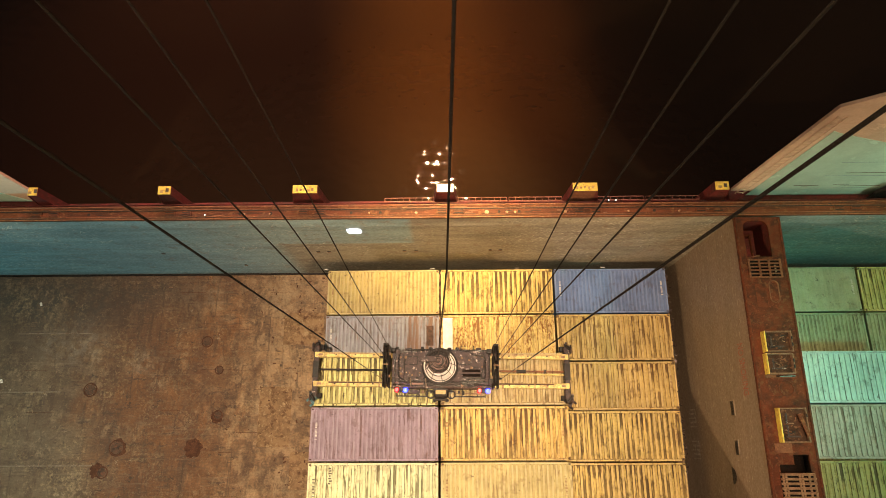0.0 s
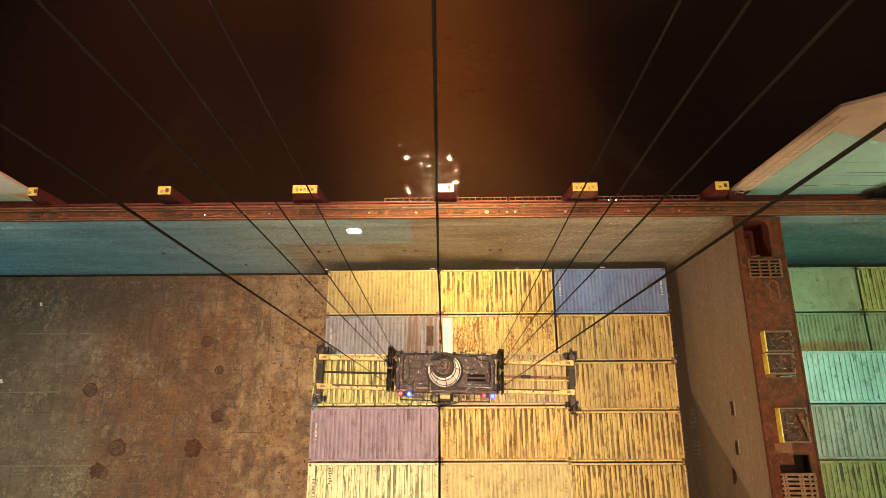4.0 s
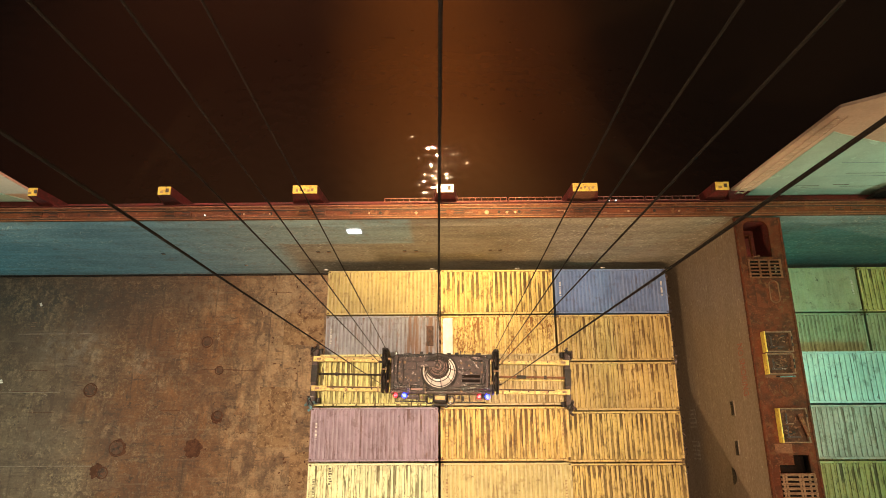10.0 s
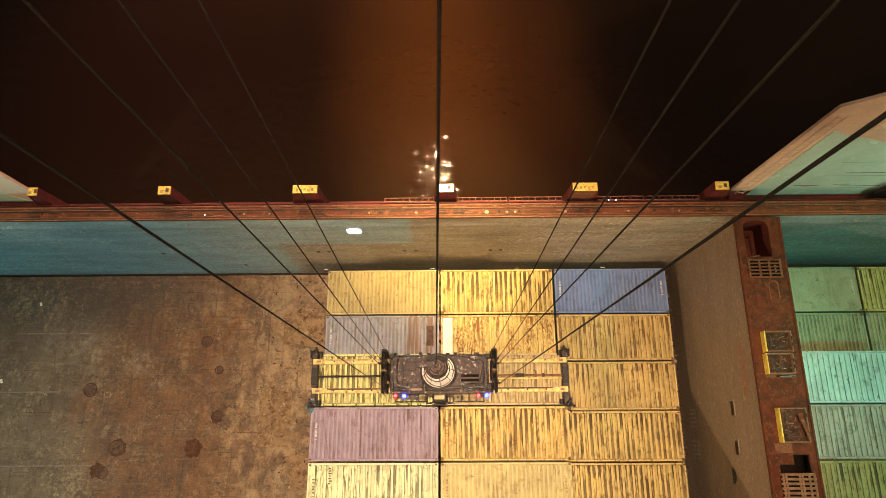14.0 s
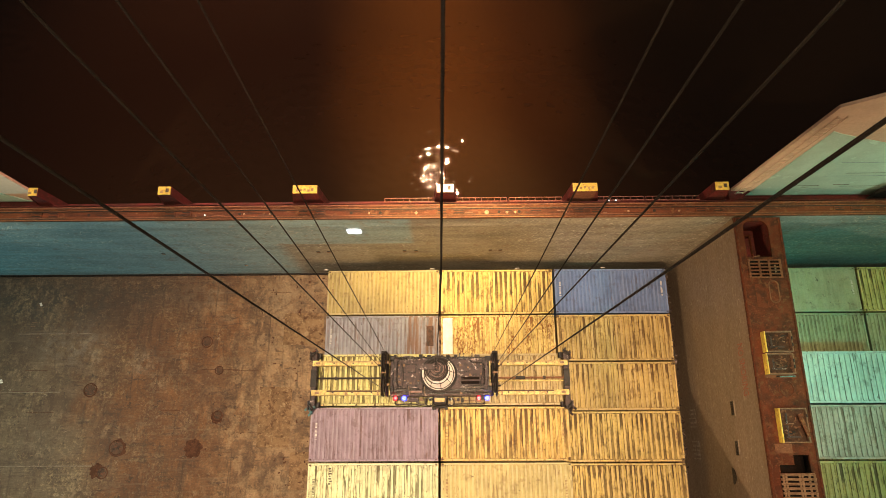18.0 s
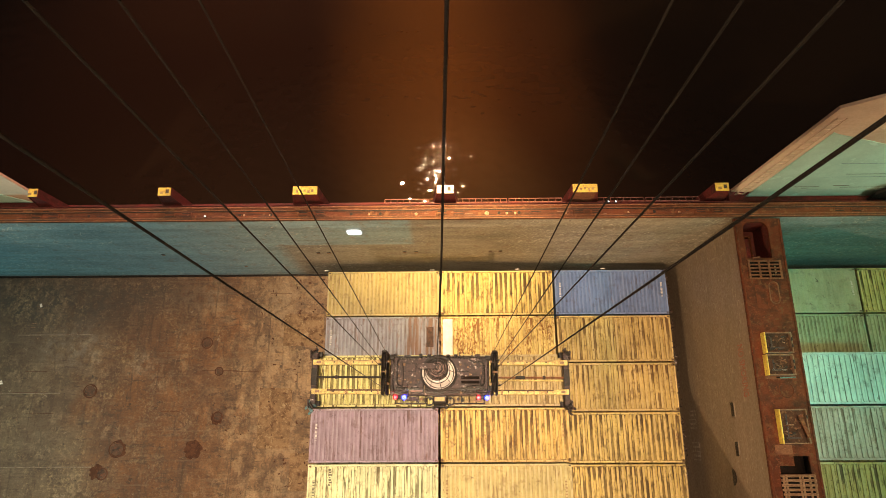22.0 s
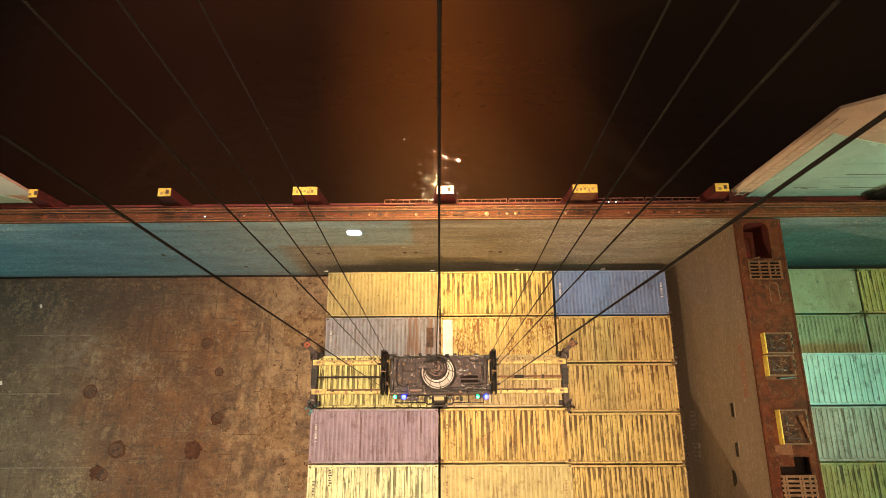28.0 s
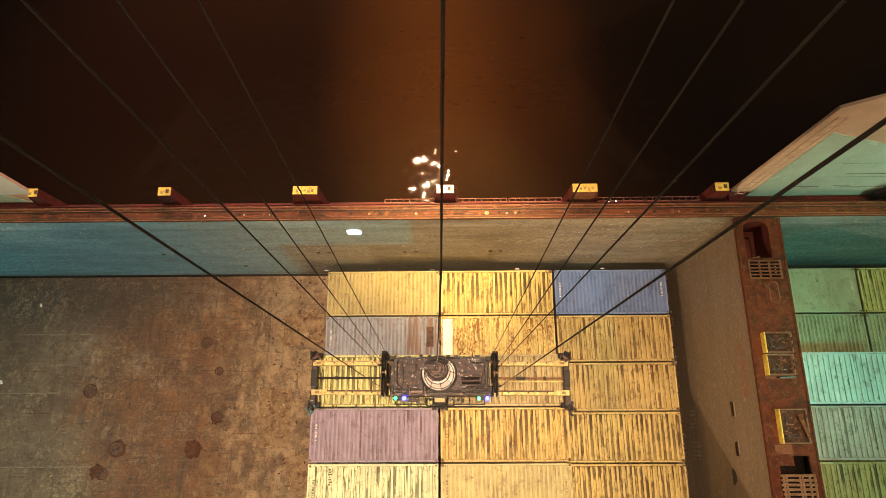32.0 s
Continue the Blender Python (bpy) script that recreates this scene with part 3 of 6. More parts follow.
WALL_Y, TOP, BULK_X = 9.34, 9.61, 12.57
bm = B()
face = [[bm.verts.new((x, y, z)) for y, z in ((WALL_Y, -0.3), (WALL_Y, 8.72), (9.43, 9.45), (9.95, 9.45), (9.95, -0.3))] for x in (-34, 34)]
bm.faces.new(face[0])
bm.faces.new(face[1][::-1])
for i in range(5):
    bm.faces.new((face[0][i], face[1][i], face[1][(i + 1) % 5], face[0][(i + 1) % 5]))
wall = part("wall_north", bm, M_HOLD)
part("wall_back", block(B(), -34, 34, 9.95, 10.2, -0.3, 9.28), M_REDDARK, wall)
tagged(wall, "scuffed grey-green painted steel hold side wall", "wall", kind="structure")
for x in (-26, -20.0, -14.2, -8.3, -2.2, 3.8, 9.8, 18.0, 24.0):
    part("weld_seam", block(B(), x - 0.012, x + 0.012, WALL_Y - 0.004, WALL_Y + 0.01, 0, 8.7), M_HOLD, wall)
# Black strip stands in for the shade along the wall's foot.
part("foot_strip", block(B(), -34, 34, WALL_Y - 0.05, WALL_Y + 0.01, 0, 0.28), M_BLACK, wall, "black strip in place of shade along the wall's foot")
# Black plates stand in for the shade in the socket holes.
for x, z in ((-6.85, 4.7), (-6.3, 4.7), (-2.35, 4.75), (-1.75, 4.75), (2.1, 4.75), (2.6, 4.75), (-15.0, 4.6), (-11.4, 2.2)):
    bm = B()
    block(bm, x - 0.09, x + 0.09, WALL_Y - 0.03, WALL_Y + 0.01, z - 0.13, z - 0.05, 0.01)
    part("wall_socket", bm, M_GRATE, wall)
    part("socket_hole", block(B(), x - 0.09, x + 0.09, WALL_Y - 0.008, WALL_Y + 0.01, z - 0.04, z + 0.1), M_BLACK, wall)

for x in (-7.11, -1.02, 3.83, 8.7):
    part("cleat", block(B(), x - 0.13, x + 0.13, WALL_Y - 0.06, WALL_Y + 0.01, 1.1, 1.18, 0.02), M_MARK, wall, "pale chipped cleat low on the wall")

coaming = part("coaming", block(B(), -34, 34, 9.42, 10.06, 9.45, TOP, 0.015), M_COAMING)
tagged(coaming, "rusty red-oxide hatch coaming along the ship's side", "coaming", kind="structure")
part("coaming_flange", block(B(), -34, 34, 10.06, 10.22, 9.28, 9.36, 0.01), M_REDDARK, coaming, "dark red lower flange")
part("flange_lip", block(B(), -34, 34, 10.18, 10.22, 9.36, 9.44, 0.008), M_REDDARK, coaming)
part("coaming_rail", block(B(), -34, 34, 9.99, 10.045, TOP, TOP + 0.05, 0.01), M_EDGE, coaming)
for y, w, h, mat in ((9.84, 0.022, 0.012, M_BLACK), (9.50, 0.010, 0.008, M_RUST), (9.44, 0.02, 0.025, M_EDGE), (9.88, 0.016, 0.03, M_EDGE)):
    part("coaming_bead", block(B(), -34, 34, y - w, y + w, TOP - 0.004, TOP + h), mat, coaming)
rnd = random.Random(8)
for k in range(46):
    x, y, n = rnd.uniform(-25, 24), rnd.choice((9.60, 9.66, 9.73, 9.93)), rnd.uniform(0.03, 0.3)
    part("rust_spot", block(B(), x - n, x + n, y - 0.016, y + 0.016, TOP - 0.003, TOP + 0.006), rnd.choice((M_BLACK, M_RUST, M_GRATE, M_EDGE)), coaming)
part("coaming_rail", block(B(), -34, 34, 9.53, 9.56, TOP, TOP + 0.025, 0.01), M_EDGE, coaming)
for x in (-24.5, -18.3, -12.3, -6.3, -0.1, 6.0, 11.4, 17.5, 23.0):
    for dx in (-0.5, 0.25):
        slot = part("resting_pad", block(B(), x + dx, x + dx + 0.5, 9.58, 9.80, TOP, TOP + 0.05, 0.012), M_COAMING, coaming)
        part("pad_groove", block(B(), x + dx + 0.06, x + dx + 0.44, 9.61, 9.65, TOP + 0.046, TOP + 0.054), M_BLACK, slot)
        part("pad_groove", block(B(), x + dx + 0.06, x + dx + 0.44, 9.73, 9.77, TOP + 0.046, TOP + 0.054), M_BLACK, slot)
# Black discs stand in for the shade in the drain holes.
for x in (-16.2, -9.4, -8.0, -4.4, -3.1, 2.2, 3.1, 9.1):
    part("drain_hole", tube(B(), (x, 9.68, TOP), (x, 9.68, TOP + 0.012), 0.07, 10), M_BLACK, coaming)
for x, w in ((-11.7, 0.05), (-9.2, 0.05), (-8.05, 0.04), (-5.9, 0.04), (1.65, 0.10), (2.55, 0.06), (2.92, 0.06), (5.15, 0.07), (7.95, 0.05), (-3.6, 0.05), (-1.5, 0.07), (10.2, 0.05)):
    part("boss", tube(B(), (x, 9.66, TOP), (x, 9.66, TOP + 0.05), w, 10, w * 0.7), M_BOSS, coaming, "pale worn boss")
side_deck = part("deck_side", block(B(), -34, 34, 10.2, 10.84, 7.9, 8.0), M_REDDARK)
tagged(side_deck, "narrow dark red side deck outside the coaming", "deck", kind="structure")
hull = part("hull_side", block(B(), -34, 34, 10.5, 10.84, -2, 7.9), M_REDDARK)
tagged(hull, "dark red painted ship's side above the water", "hull", kind="structure")

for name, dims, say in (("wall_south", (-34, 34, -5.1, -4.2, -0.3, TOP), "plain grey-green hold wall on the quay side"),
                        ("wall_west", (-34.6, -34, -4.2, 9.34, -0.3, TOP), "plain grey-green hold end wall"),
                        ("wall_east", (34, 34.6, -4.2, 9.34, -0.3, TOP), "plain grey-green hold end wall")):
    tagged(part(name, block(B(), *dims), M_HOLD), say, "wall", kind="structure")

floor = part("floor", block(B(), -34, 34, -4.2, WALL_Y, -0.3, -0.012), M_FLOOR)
tagged(floor, "rusted and scraped brown steel hold floor", "floor", kind="structure")

# The cross deck between the two holds is a hollow box, open at two places on top.
bulkhead = part("bulkhead", block(B(), BULK_X, BULK_X + 0.08, -4.2, WALL_Y, -0.2, 9.5), M_BULK)
tagged(bulkhead, "grey-brown steel bulkhead under the cross deck", "wall", kind="structure")
part("bulkhead_back", block(B(), 14.47, 14.55, -4.2, WALL_Y, -0.2, 9.5), M_BULK, bulkhead)
bm = B()
for dims in ((12.54, 14.58, -4.2, -1.36), (12.54, 12.98, -1.36, -1.05), (12.54, 13.57, -1.05, -0.68), (14.2, 14.58, -1.36, -0.68), (12.54, 14.58, -0.68, 7.5),
             (12.54, 12.9, 7.5, 9.15), (14.0, 14.58, 7.5, 9.15), (12.54, 14.58, 9.15, 9.315)):
    block(bm, dims[0], dims[1], dims[2], dims[3], 9.5, TOP)
deck = part("deck_cross", bm, M_DECK)
tagged(deck, "rusty red-oxide cross deck between two holds", "deck", kind="structure")
part("deck_well", block(B(), 12.66, 14.46, 7.2, 9.3, 8.1, 8.2), M_REDDARK, deck, "sunken red well with a hatch lid")
part("well_lid", block(B(), 13.02, 13.75, 7.75, 8.75, 8.2, 8.42, 0.06), M_REDDARK, deck)
part("deck_well", block(B(), 12.66, 14.46, -1.6, -0.3, 8.6, 8.7), M_DARK, deck)
for x0, x1, k in ((12.9, 13.25, 1), (13.65, 14.0, -1)):
    bm = B()
    pts = [(x0 if k > 0 else x1, 9.16)] + [((x1 if k > 0 else x0) - k * 0.35 * math.cos(a), 8.81 + 0.35 * math.sin(a)) for a in (0, 0.4, 0.8, 1.2, 1.57)]
    low, top = [bm.verts.new((x, y, 9.5)) for x, y in pts], [bm.verts.new((x, y, TOP - 0.002)) for x, y in pts]
    bm.faces.new(low)
    bm.faces.new(top)
    for i in range(6):
        bm.faces.new((low[i], top[i], top[(i + 1) % 6], low[(i + 1) % 6]))
    part("corner_plate", bm, M_DECK, deck)
part("well_lining", block(B(), 12.84, 12.9, 7.5, 9.15, 8.2, 9.5), M_REDDARK, deck)
part("well_lining", block(B(), 14.0, 14.06, 7.5, 9.15, 8.2, 9.5), M_REDDARK, deck)
part("well_lining", block(B(), 12.9, 14.0, 9.15, 9.21, 8.2, 9.5), M_REDDARK, deck)
part("well_lining", block(B(), 12.9, 14.0, 7.44, 7.5, 8.2, 9.5), M_REDDARK, deck)
frame_bm = B()
pipe(frame_bm, ((13.1, 7.7, 8.45), (13.1, 8.75, 8.45), (13.7, 8.85, 8.45), (13.72, 7.7, 8.45)), 0.05)
part("lid_frame", frame_bm, M_DECK, deck)
part("loose_pipe", tube(B(), (13.0, 7.62, 8.5), (13.9, 7.8, 8.75), 0.04, 7), M_GRATE, deck)
part("rag", block(B(), 13.2, 13.6, 7.55, 7.7, 8.2, 8.32, 0.04), M_GREY, deck, "bluish rag in the well")
for x in (12.6, 14.5):
    part("deck_edge", block(B(), x - 0.035, x + 0.035, -4.2, 9.3, TOP, TOP + 0.05, 0.01), M_DECK, deck)
for dims in ((13.05, 13.5, 5.3, 6.3), (13.0, 14.0, 1.6, 2.4)):
    part("deck_plate", block(B(), *dims, TOP, TOP + 0.012, 0.004), M_DECK, deck)
part("deck_plate", block(B(), 12.89, 13.57, -0.62, -0.25, TOP, TOP + 0.014, 0.004), M_PATCH, deck, "worn lighter brown deck plate")
part("deck_plate", block(B(), 12.9, 14.18, 2.33, 2.44, TOP, TOP + 0.05, 0.01), M_PATCH, deck)
part("deck_slot", block(B(), 13.35, 14.1, 2.36, 2.42, TOP + 0.046, TOP + 0.054), M_DARK, deck)
part("deck_pipe", tube(B(), (13.5, 2.37, TOP + 0.07), (14.12, 2.40, TOP + 0.07), 0.022, 8), M_TEALP, deck, "thin blue pipe on the deck")
part("deck_oval", ring(B(), (13.7, 1.9, TOP + 0.02), 0.3, 0.025, "Z", 24, 6), M_DECK, deck)

# Raised black plates imitate the shade inside the slots.
for y, z, h in ((1.24, 6.95, 0.3), (-0.45, 6.9, 0.3)):
    part("slot_rim", block(B(), BULK_X - 0.035, BULK_X + 0.01, y - h - 0.05, y + h + 0.05, z - 0.22, z + 0.22, 0.012), M_BULK, bulkhead)
    part("slot", block(B(), BULK_X - 0.045, BULK_X, y - h, y + h, z - 0.12, z + 0.16), M_BLACK, bulkhead, "raised black plate for a slot in the bulkhead")
bm = B()
ends = [(-1.65 + 0.36 * math.cos(a), 6.05 + 0.36 * math.sin(a)) for a in (math.pi * k / 10 for k in range(11))]
near_, far_ = [bm.verts.new((BULK_X - 0.02, y, z)) for y, z in ends], [bm.verts.new((BULK_X, y, z)) for y, z in ends]
bm.faces.new(near_)
bm.faces.new(far_)
for i in range(11):
    bm.faces.new((near_[i], near_[(i + 1) % 11], far_[(i + 1) % 11], far_[i]))
part("slot", bm, M_BLACK, bulkhead, "raised half-round black plate for a bulkhead slot")
bm = B()
block(bm, BULK_X - 0.03, BULK_X + 0.01, 8.2, 9.1, 6.75, 7.35, 0.012)
part("cover_plate", bm, M_BULK, bulkhead)
# Worn white lettering low on the bulkhead.
for y, z in ((0.95, 1.9), (-0.62, 1.95)):
    for k in range(5):
        w = (0.03, 0.05, 0.03, 0.045, 0.03)[k]
        part("worn_letter", block(B(), BULK_X - 0.006, BULK_X + 0.004, y - 0.42 + 0.21 * k - w, y - 0.42 + 0.21 * k + w, z - 0.45 + 0.1 * (k % 2), z + 0.5), M_WORN, bulkhead)
        if k % 2:
            part("worn_letter", block(B(), BULK_X - 0.006, BULK_X + 0.004, y - 0.42 + 0.21 * k, y - 0.24 + 0.21 * k, z + 0.42, z + 0.5), M_WORN, bulkhead)
text = bpy.data.curves.new("lettering", "FONT")
text.body, text.size, text.align_x, text.extrude = "NO SMOKING", 0.34, "CENTER", 0.003
text.materials.append(M_INK)
sign = new("lettering", text)
sign.parent = bulkhead
sign.matrix_basis = Matrix.Translation((BULK_X - 0.006, 2.8, 8.25)) @ Matrix(((0, 0, -1), (-1, 0, 0), (0, 1, 0))).to_4x4() @ Matrix.Diagonal((1.04, 2.1, 1, 1))
sign["label"] = "faded red NO SMOKING lettering"


def deck_box(x0, x1, y0, y1, h=0.34):
    ob = holder("hatch_coaming", Matrix.Translation((0, 0, TOP)))
    tagged(ob, "low open steel box with yellow side on the red cross deck", "deck hatch", "hatch boxes on the cross deck")
    part("side_plate", block(B(), x0, x0 + 0.05, y0, y1, 0, h, 0.01), M_YPLATE, ob, "yellow painted side")
    part("side_plate", block(B(), x1 - 0.05, x1, y0, y1, 0, h, 0.01), M_GRATE, ob)
    part("end_plate", block(B(), x0 + 0.05, x1 - 0.05, y0, y0 + 0.045, 0, h, 0.01), M_GRATE, ob)
    part("end_plate", block(B(), x0 + 0.05, x1 - 0.05, y1 - 0.045, y1, 0, h, 0.01), M_GRATE, ob)
    part("lid", block(B(), x0 + 0.05, x1 - 0.05, y0 + 0.045, y1 - 0.045, 0.0, 0.16), M_LID, ob, "rust-brown sunken lid")
    bm = B()
    block(bm, x0 + 0.25, x1 - 0.3, y0 + 0.2, y0 + 0.26, 0.16, 0.2)
    block(bm, x0 + 0.3, x0 + 0.36, y0 + 0.2, y1 - 0.2, 0.16, 0.19)
    part("lid_bar", bm, M_HEAD, ob)
    rnd = random.Random(int(y0 * 53))
    for k in range(9):
        x, y, n = rnd.uniform(x0 + 0.2, x1 - 0.25), rnd.uniform(y0 + 0.15, y1 - 0.15), rnd.uniform(0.03, 0.1)
        part("scrap", tube(B(), (x - n, y - n * rnd.uniform(-1, 1), 0.18), (x + n, y, 0.18), rnd.uniform(0.015, 0.04), 5), rnd.choice((M_RUST, M_GRATE, M_BLACK, M_PATCH)), ob)
    for yy in (y0 + 0.3, y1 - 0.3):
        part("hinge", tube(B(), (x1 - 0.02, yy - 0.07, h), (x1 - 0.02, yy + 0.07, h), 0.03, 7), M_BLACK, ob)


deck_box(12.97, 14.1, 3.36, 4.22)
deck_box(12.93, 14.04, 2.46, 3.3)
deck_box(13.1, 14.2, -0.22, 1.12)
plank = part("loose_plank", outline(B(), ((-0.08, 0.0), (-0.06, 0.05), (0.06, 0.05), (0.08, 0.0)), -0.5, 0.4), M_COAMING)
plank.matrix_world = pose(14.0, 0.5, TOP + 0.345, 0, 0, 17)
tagged(plank, "worn orange-brown plank lying on the deck hatch box", "plank")


def grating(x0, x1, y0, y1, say, rows, uprights, bar, upright, material):
    """Slats laid across, held by a few broader uprights."""
    ob = holder("deck_grating", Matrix.Translation((0, 0, TOP)))
    tagged(ob, say, "grating", "deck gratings")
    rnd = random.Random(int(rows * 7 + y0))
    for k in range(rows + 1):
        y = y0 + (y1 - y0) * k / rows
        part("bar", block(B(), x0 + rnd.uniform(-.02, .02), x1 + rnd.uniform(-.02, .02), y - bar, y + bar, 0.03, 0.09, 0.012), material, ob)
    for f in uprights:
        x = x0 + (x1 - x0) * f
        part("cross_bar", block(B(), x - upright, x + upright, y0 - 0.04, y1 + 0.04, 0.09, 0.13, 0.012), material, ob)
    # A black plate replaces the shade below the slats.
    part("backing", block(B(), x0, x1, y0, y1, 0.0, 0.02), M_DARK, ob)
    return ob


brown = grating(12.88, 14.22, 6.58, 7.34, "brown painted bar grating over the deck well", 5, (0.0, 0.33, 0.64, 1.0), 0.030, 0.045, M_PATCH)
for k in range(3):
    part("grating_knob", tube(B(), (13.98, 6.80 + 0.14 * k, 0.09), (13.98, 6.80 + 0.14 * k, 0.14), 0.028, 7), M_GRATE, brown)
grating(12.94, 14.29, -2.45, -1.42, "weathered pale slatted grating on the cross deck", 6, (0.05, 0.13, 0.52, 0.60, 0.80, 0.95), 0.048, 0.04, M_TIMBER)
# A raised oval lip round a closed manhole.
manhole = holder("manhole_cover", Matrix.Translation((13.83, 5.95, TOP)))
tagged(manhole, "oval red-brown manhole cover with a raised lip", "manhole cover")
bm = B()
oval = [(0.20 * math.cos(a), (0.28 if math.sin(a) > 0 else -0.28) + 0.20 * math.sin(a), 0.03) for a in (radians(15 + 30 * k) for k in range(12))]
pipe(bm, oval + oval[:1], 0.028)
part("lip", bm, M_PATCH, manhole)
bm = outline(B(), [(x, y) for x, y, z in oval], 0.004, 0.022)
for v in bm.verts:
    v.co = (v.co.x, v.co.z, v.co.y)
part("cover", bm, M_DECK, manhole)


# ---- posts, rails and hatch covers outside the coaming ----
def cover_post(x, w, material, say):
    ob = holder("hatch_stopper", Matrix.Translation((x, 10.5, 8.0)))
    tagged(ob, say, "post", "stopper posts along the coaming")
    # The post flares towards its foot.
    bm = B()
    left, right = (0.5, 0.16) if x < -1 else (0.16, 0.5) if x > 1 else (0.3, 0.3)
    outline(bm, ((-w / 2 - left, 0), (-w / 2, 2.36), (w / 2, 2.36), (w / 2 + right, 0)), -0.15, 0.19)
    part("post", bm, M_REDDARK, ob)
    for s, d in ((-1, left), (1, right)):
        part("gusset", outline(B(), ((s * (w / 2 + d + 0.03), 0), (s * (w / 2 + 0.03), 2.34), (s * w / 2, 2.34), (s * (w / 2 + d), 0)), -0.18, 0.22), M_REDDARK, ob)
    # Brown plate puts the light on the post's front into its colour.
    if x > 3 and w > 0.9:
        part("front_plate", block(B(), -w / 2 + 0.03, w / 2 - 0.02, -0.175, -0.152, 1.2, 2.34, 0.006), M_PATCH, ob, "brown plate that stands in for the lit post front")
    plate = part("top_plate", block(B(), -w / 2 - 0.02, w / 2 + 0.02, -0.17, 0.21, 2.36, 2.4, 0.008), material, ob)
    if material is M_WPLATE:
        part("mark", block(B(), 0.1, 0.24, -0.06, 0.12, 2.396, 2.404), M_DARKMARK, plate)
        part("mark", block(B(), -0.2, -0.06, -0.08, 0.0, 2.396, 2.404), M_MARK, plate)
    elif w > 0.9:
        for k in range(5):
            part("mark", block(B(), -0.4 + 0.17 * k, -0.3 + 0.17 * k, -0.1 + 0.03 * (k % 3), 0.06 - 0.04 * (k % 2), 2.396, 2.404), M_RAIL, plate)
    else:
        part("mark", block(B(), 0.06, 0.2, -0.06, 0.12, 2.396, 2.404), M_DARKMARK, plate)
        part("mark", block(B(), -0.18, -0.04, -0.1, 0.02, 2.396, 2.404), M_RAIL, plate)


for x, w, mat in ((-18.40, 0.36, M_YPLATE), (-12.56, 0.52, M_YPLATE), (-6.35, 1.04, M_YPLATE), (-0.19, 0.7, M_WPLATE), (5.93, 1.04, M_YPLATE), (11.9, 0.55, M_YPLATE)):
    cover_post(x, w, mat, "dark red steel post with a %s top plate beside the coaming" % ("white" if mat is M_WPLATE else "yellow"))


def side_rail(x0, x1):
    ob = holder("guard_rail", Matrix.Translation((0, 10.35, 8.0)))
    tagged(ob, "low red steel guard rail outside the coaming", "railing", "guard rails on the side deck")
    for y, z in ((-0.04, 1.30), (0.16, 1.22)):
        part("rail", tube(B(), (x0, y, z), (x1, y, z), 0.019, 7), M_GUARD, ob)
    n = max(2, round((x1 - x0) / 0.3))
    for k in range(n + 1):
        x = x0 + (x1 - x0) * k / n
        part("rung", tube(B(), (x, -0.04, 1.30), (x, 0.16, 1.22), 0.010, 5), M_GUARD, ob)
        if k % 4 == 0:
            part("foot", tube(B(), (x, 0.10, 0), (x, 0.10, 1.24), 0.022, 6), M_REDDARK, ob)


for a, b in ((-2.95, -0.68), (0.32, 2.6), (2.7, 5.1), (6.7, 8.8), (8.9, 11.3)):
    side_rail(a, b)

for x, y, z, mat in ((-10.95, 9.62, TOP, M_WHITE_LAMP), (7.1, 10.16, TOP, M_WHITE_LAMP), (7.42, 10.16, TOP, M_WHITE_LAMP)):
    ob = holder("deck_lamp", Matrix.Translation((x, y, z)))
    tagged(ob, "tiny white marker lamp on the coaming", "lamp", "marker lamps")
    part("lamp_base", tube(B(), (0, 0, 0), (0, 0, 0.05), 0.06, 10), M_BLACK, ob)
    part("lens", tube(B(), (0, 0, 0.05), (0, 0, 0.09), 0.04, 10, 0.025), mat, ob)

lamp = holder("wall_lamp", Matrix.Translation((-4.47, WALL_Y, 8.14)))
tagged(lamp, "bright white rounded lamp on the hold wall", "lamp")
part("lens", outline(B(), [(0.34 * abs(math.cos(a)) ** 0.5 * (1 if math.cos(a) > 0 else -1), 0.34 * abs(math.sin(a)) ** 0.5 * (1 if math.sin(a) > 0 else -1)) for a in (2 * math.pi * (i + 0.5) / 24 for i in range(24))], -0.06, -0.02), M_WHITE_LAMP, lamp)
part("housing", block(B(), -0.3, 0.3, -0.02, 0.0, -0.32, 0.32), M_HOLD, lamp)


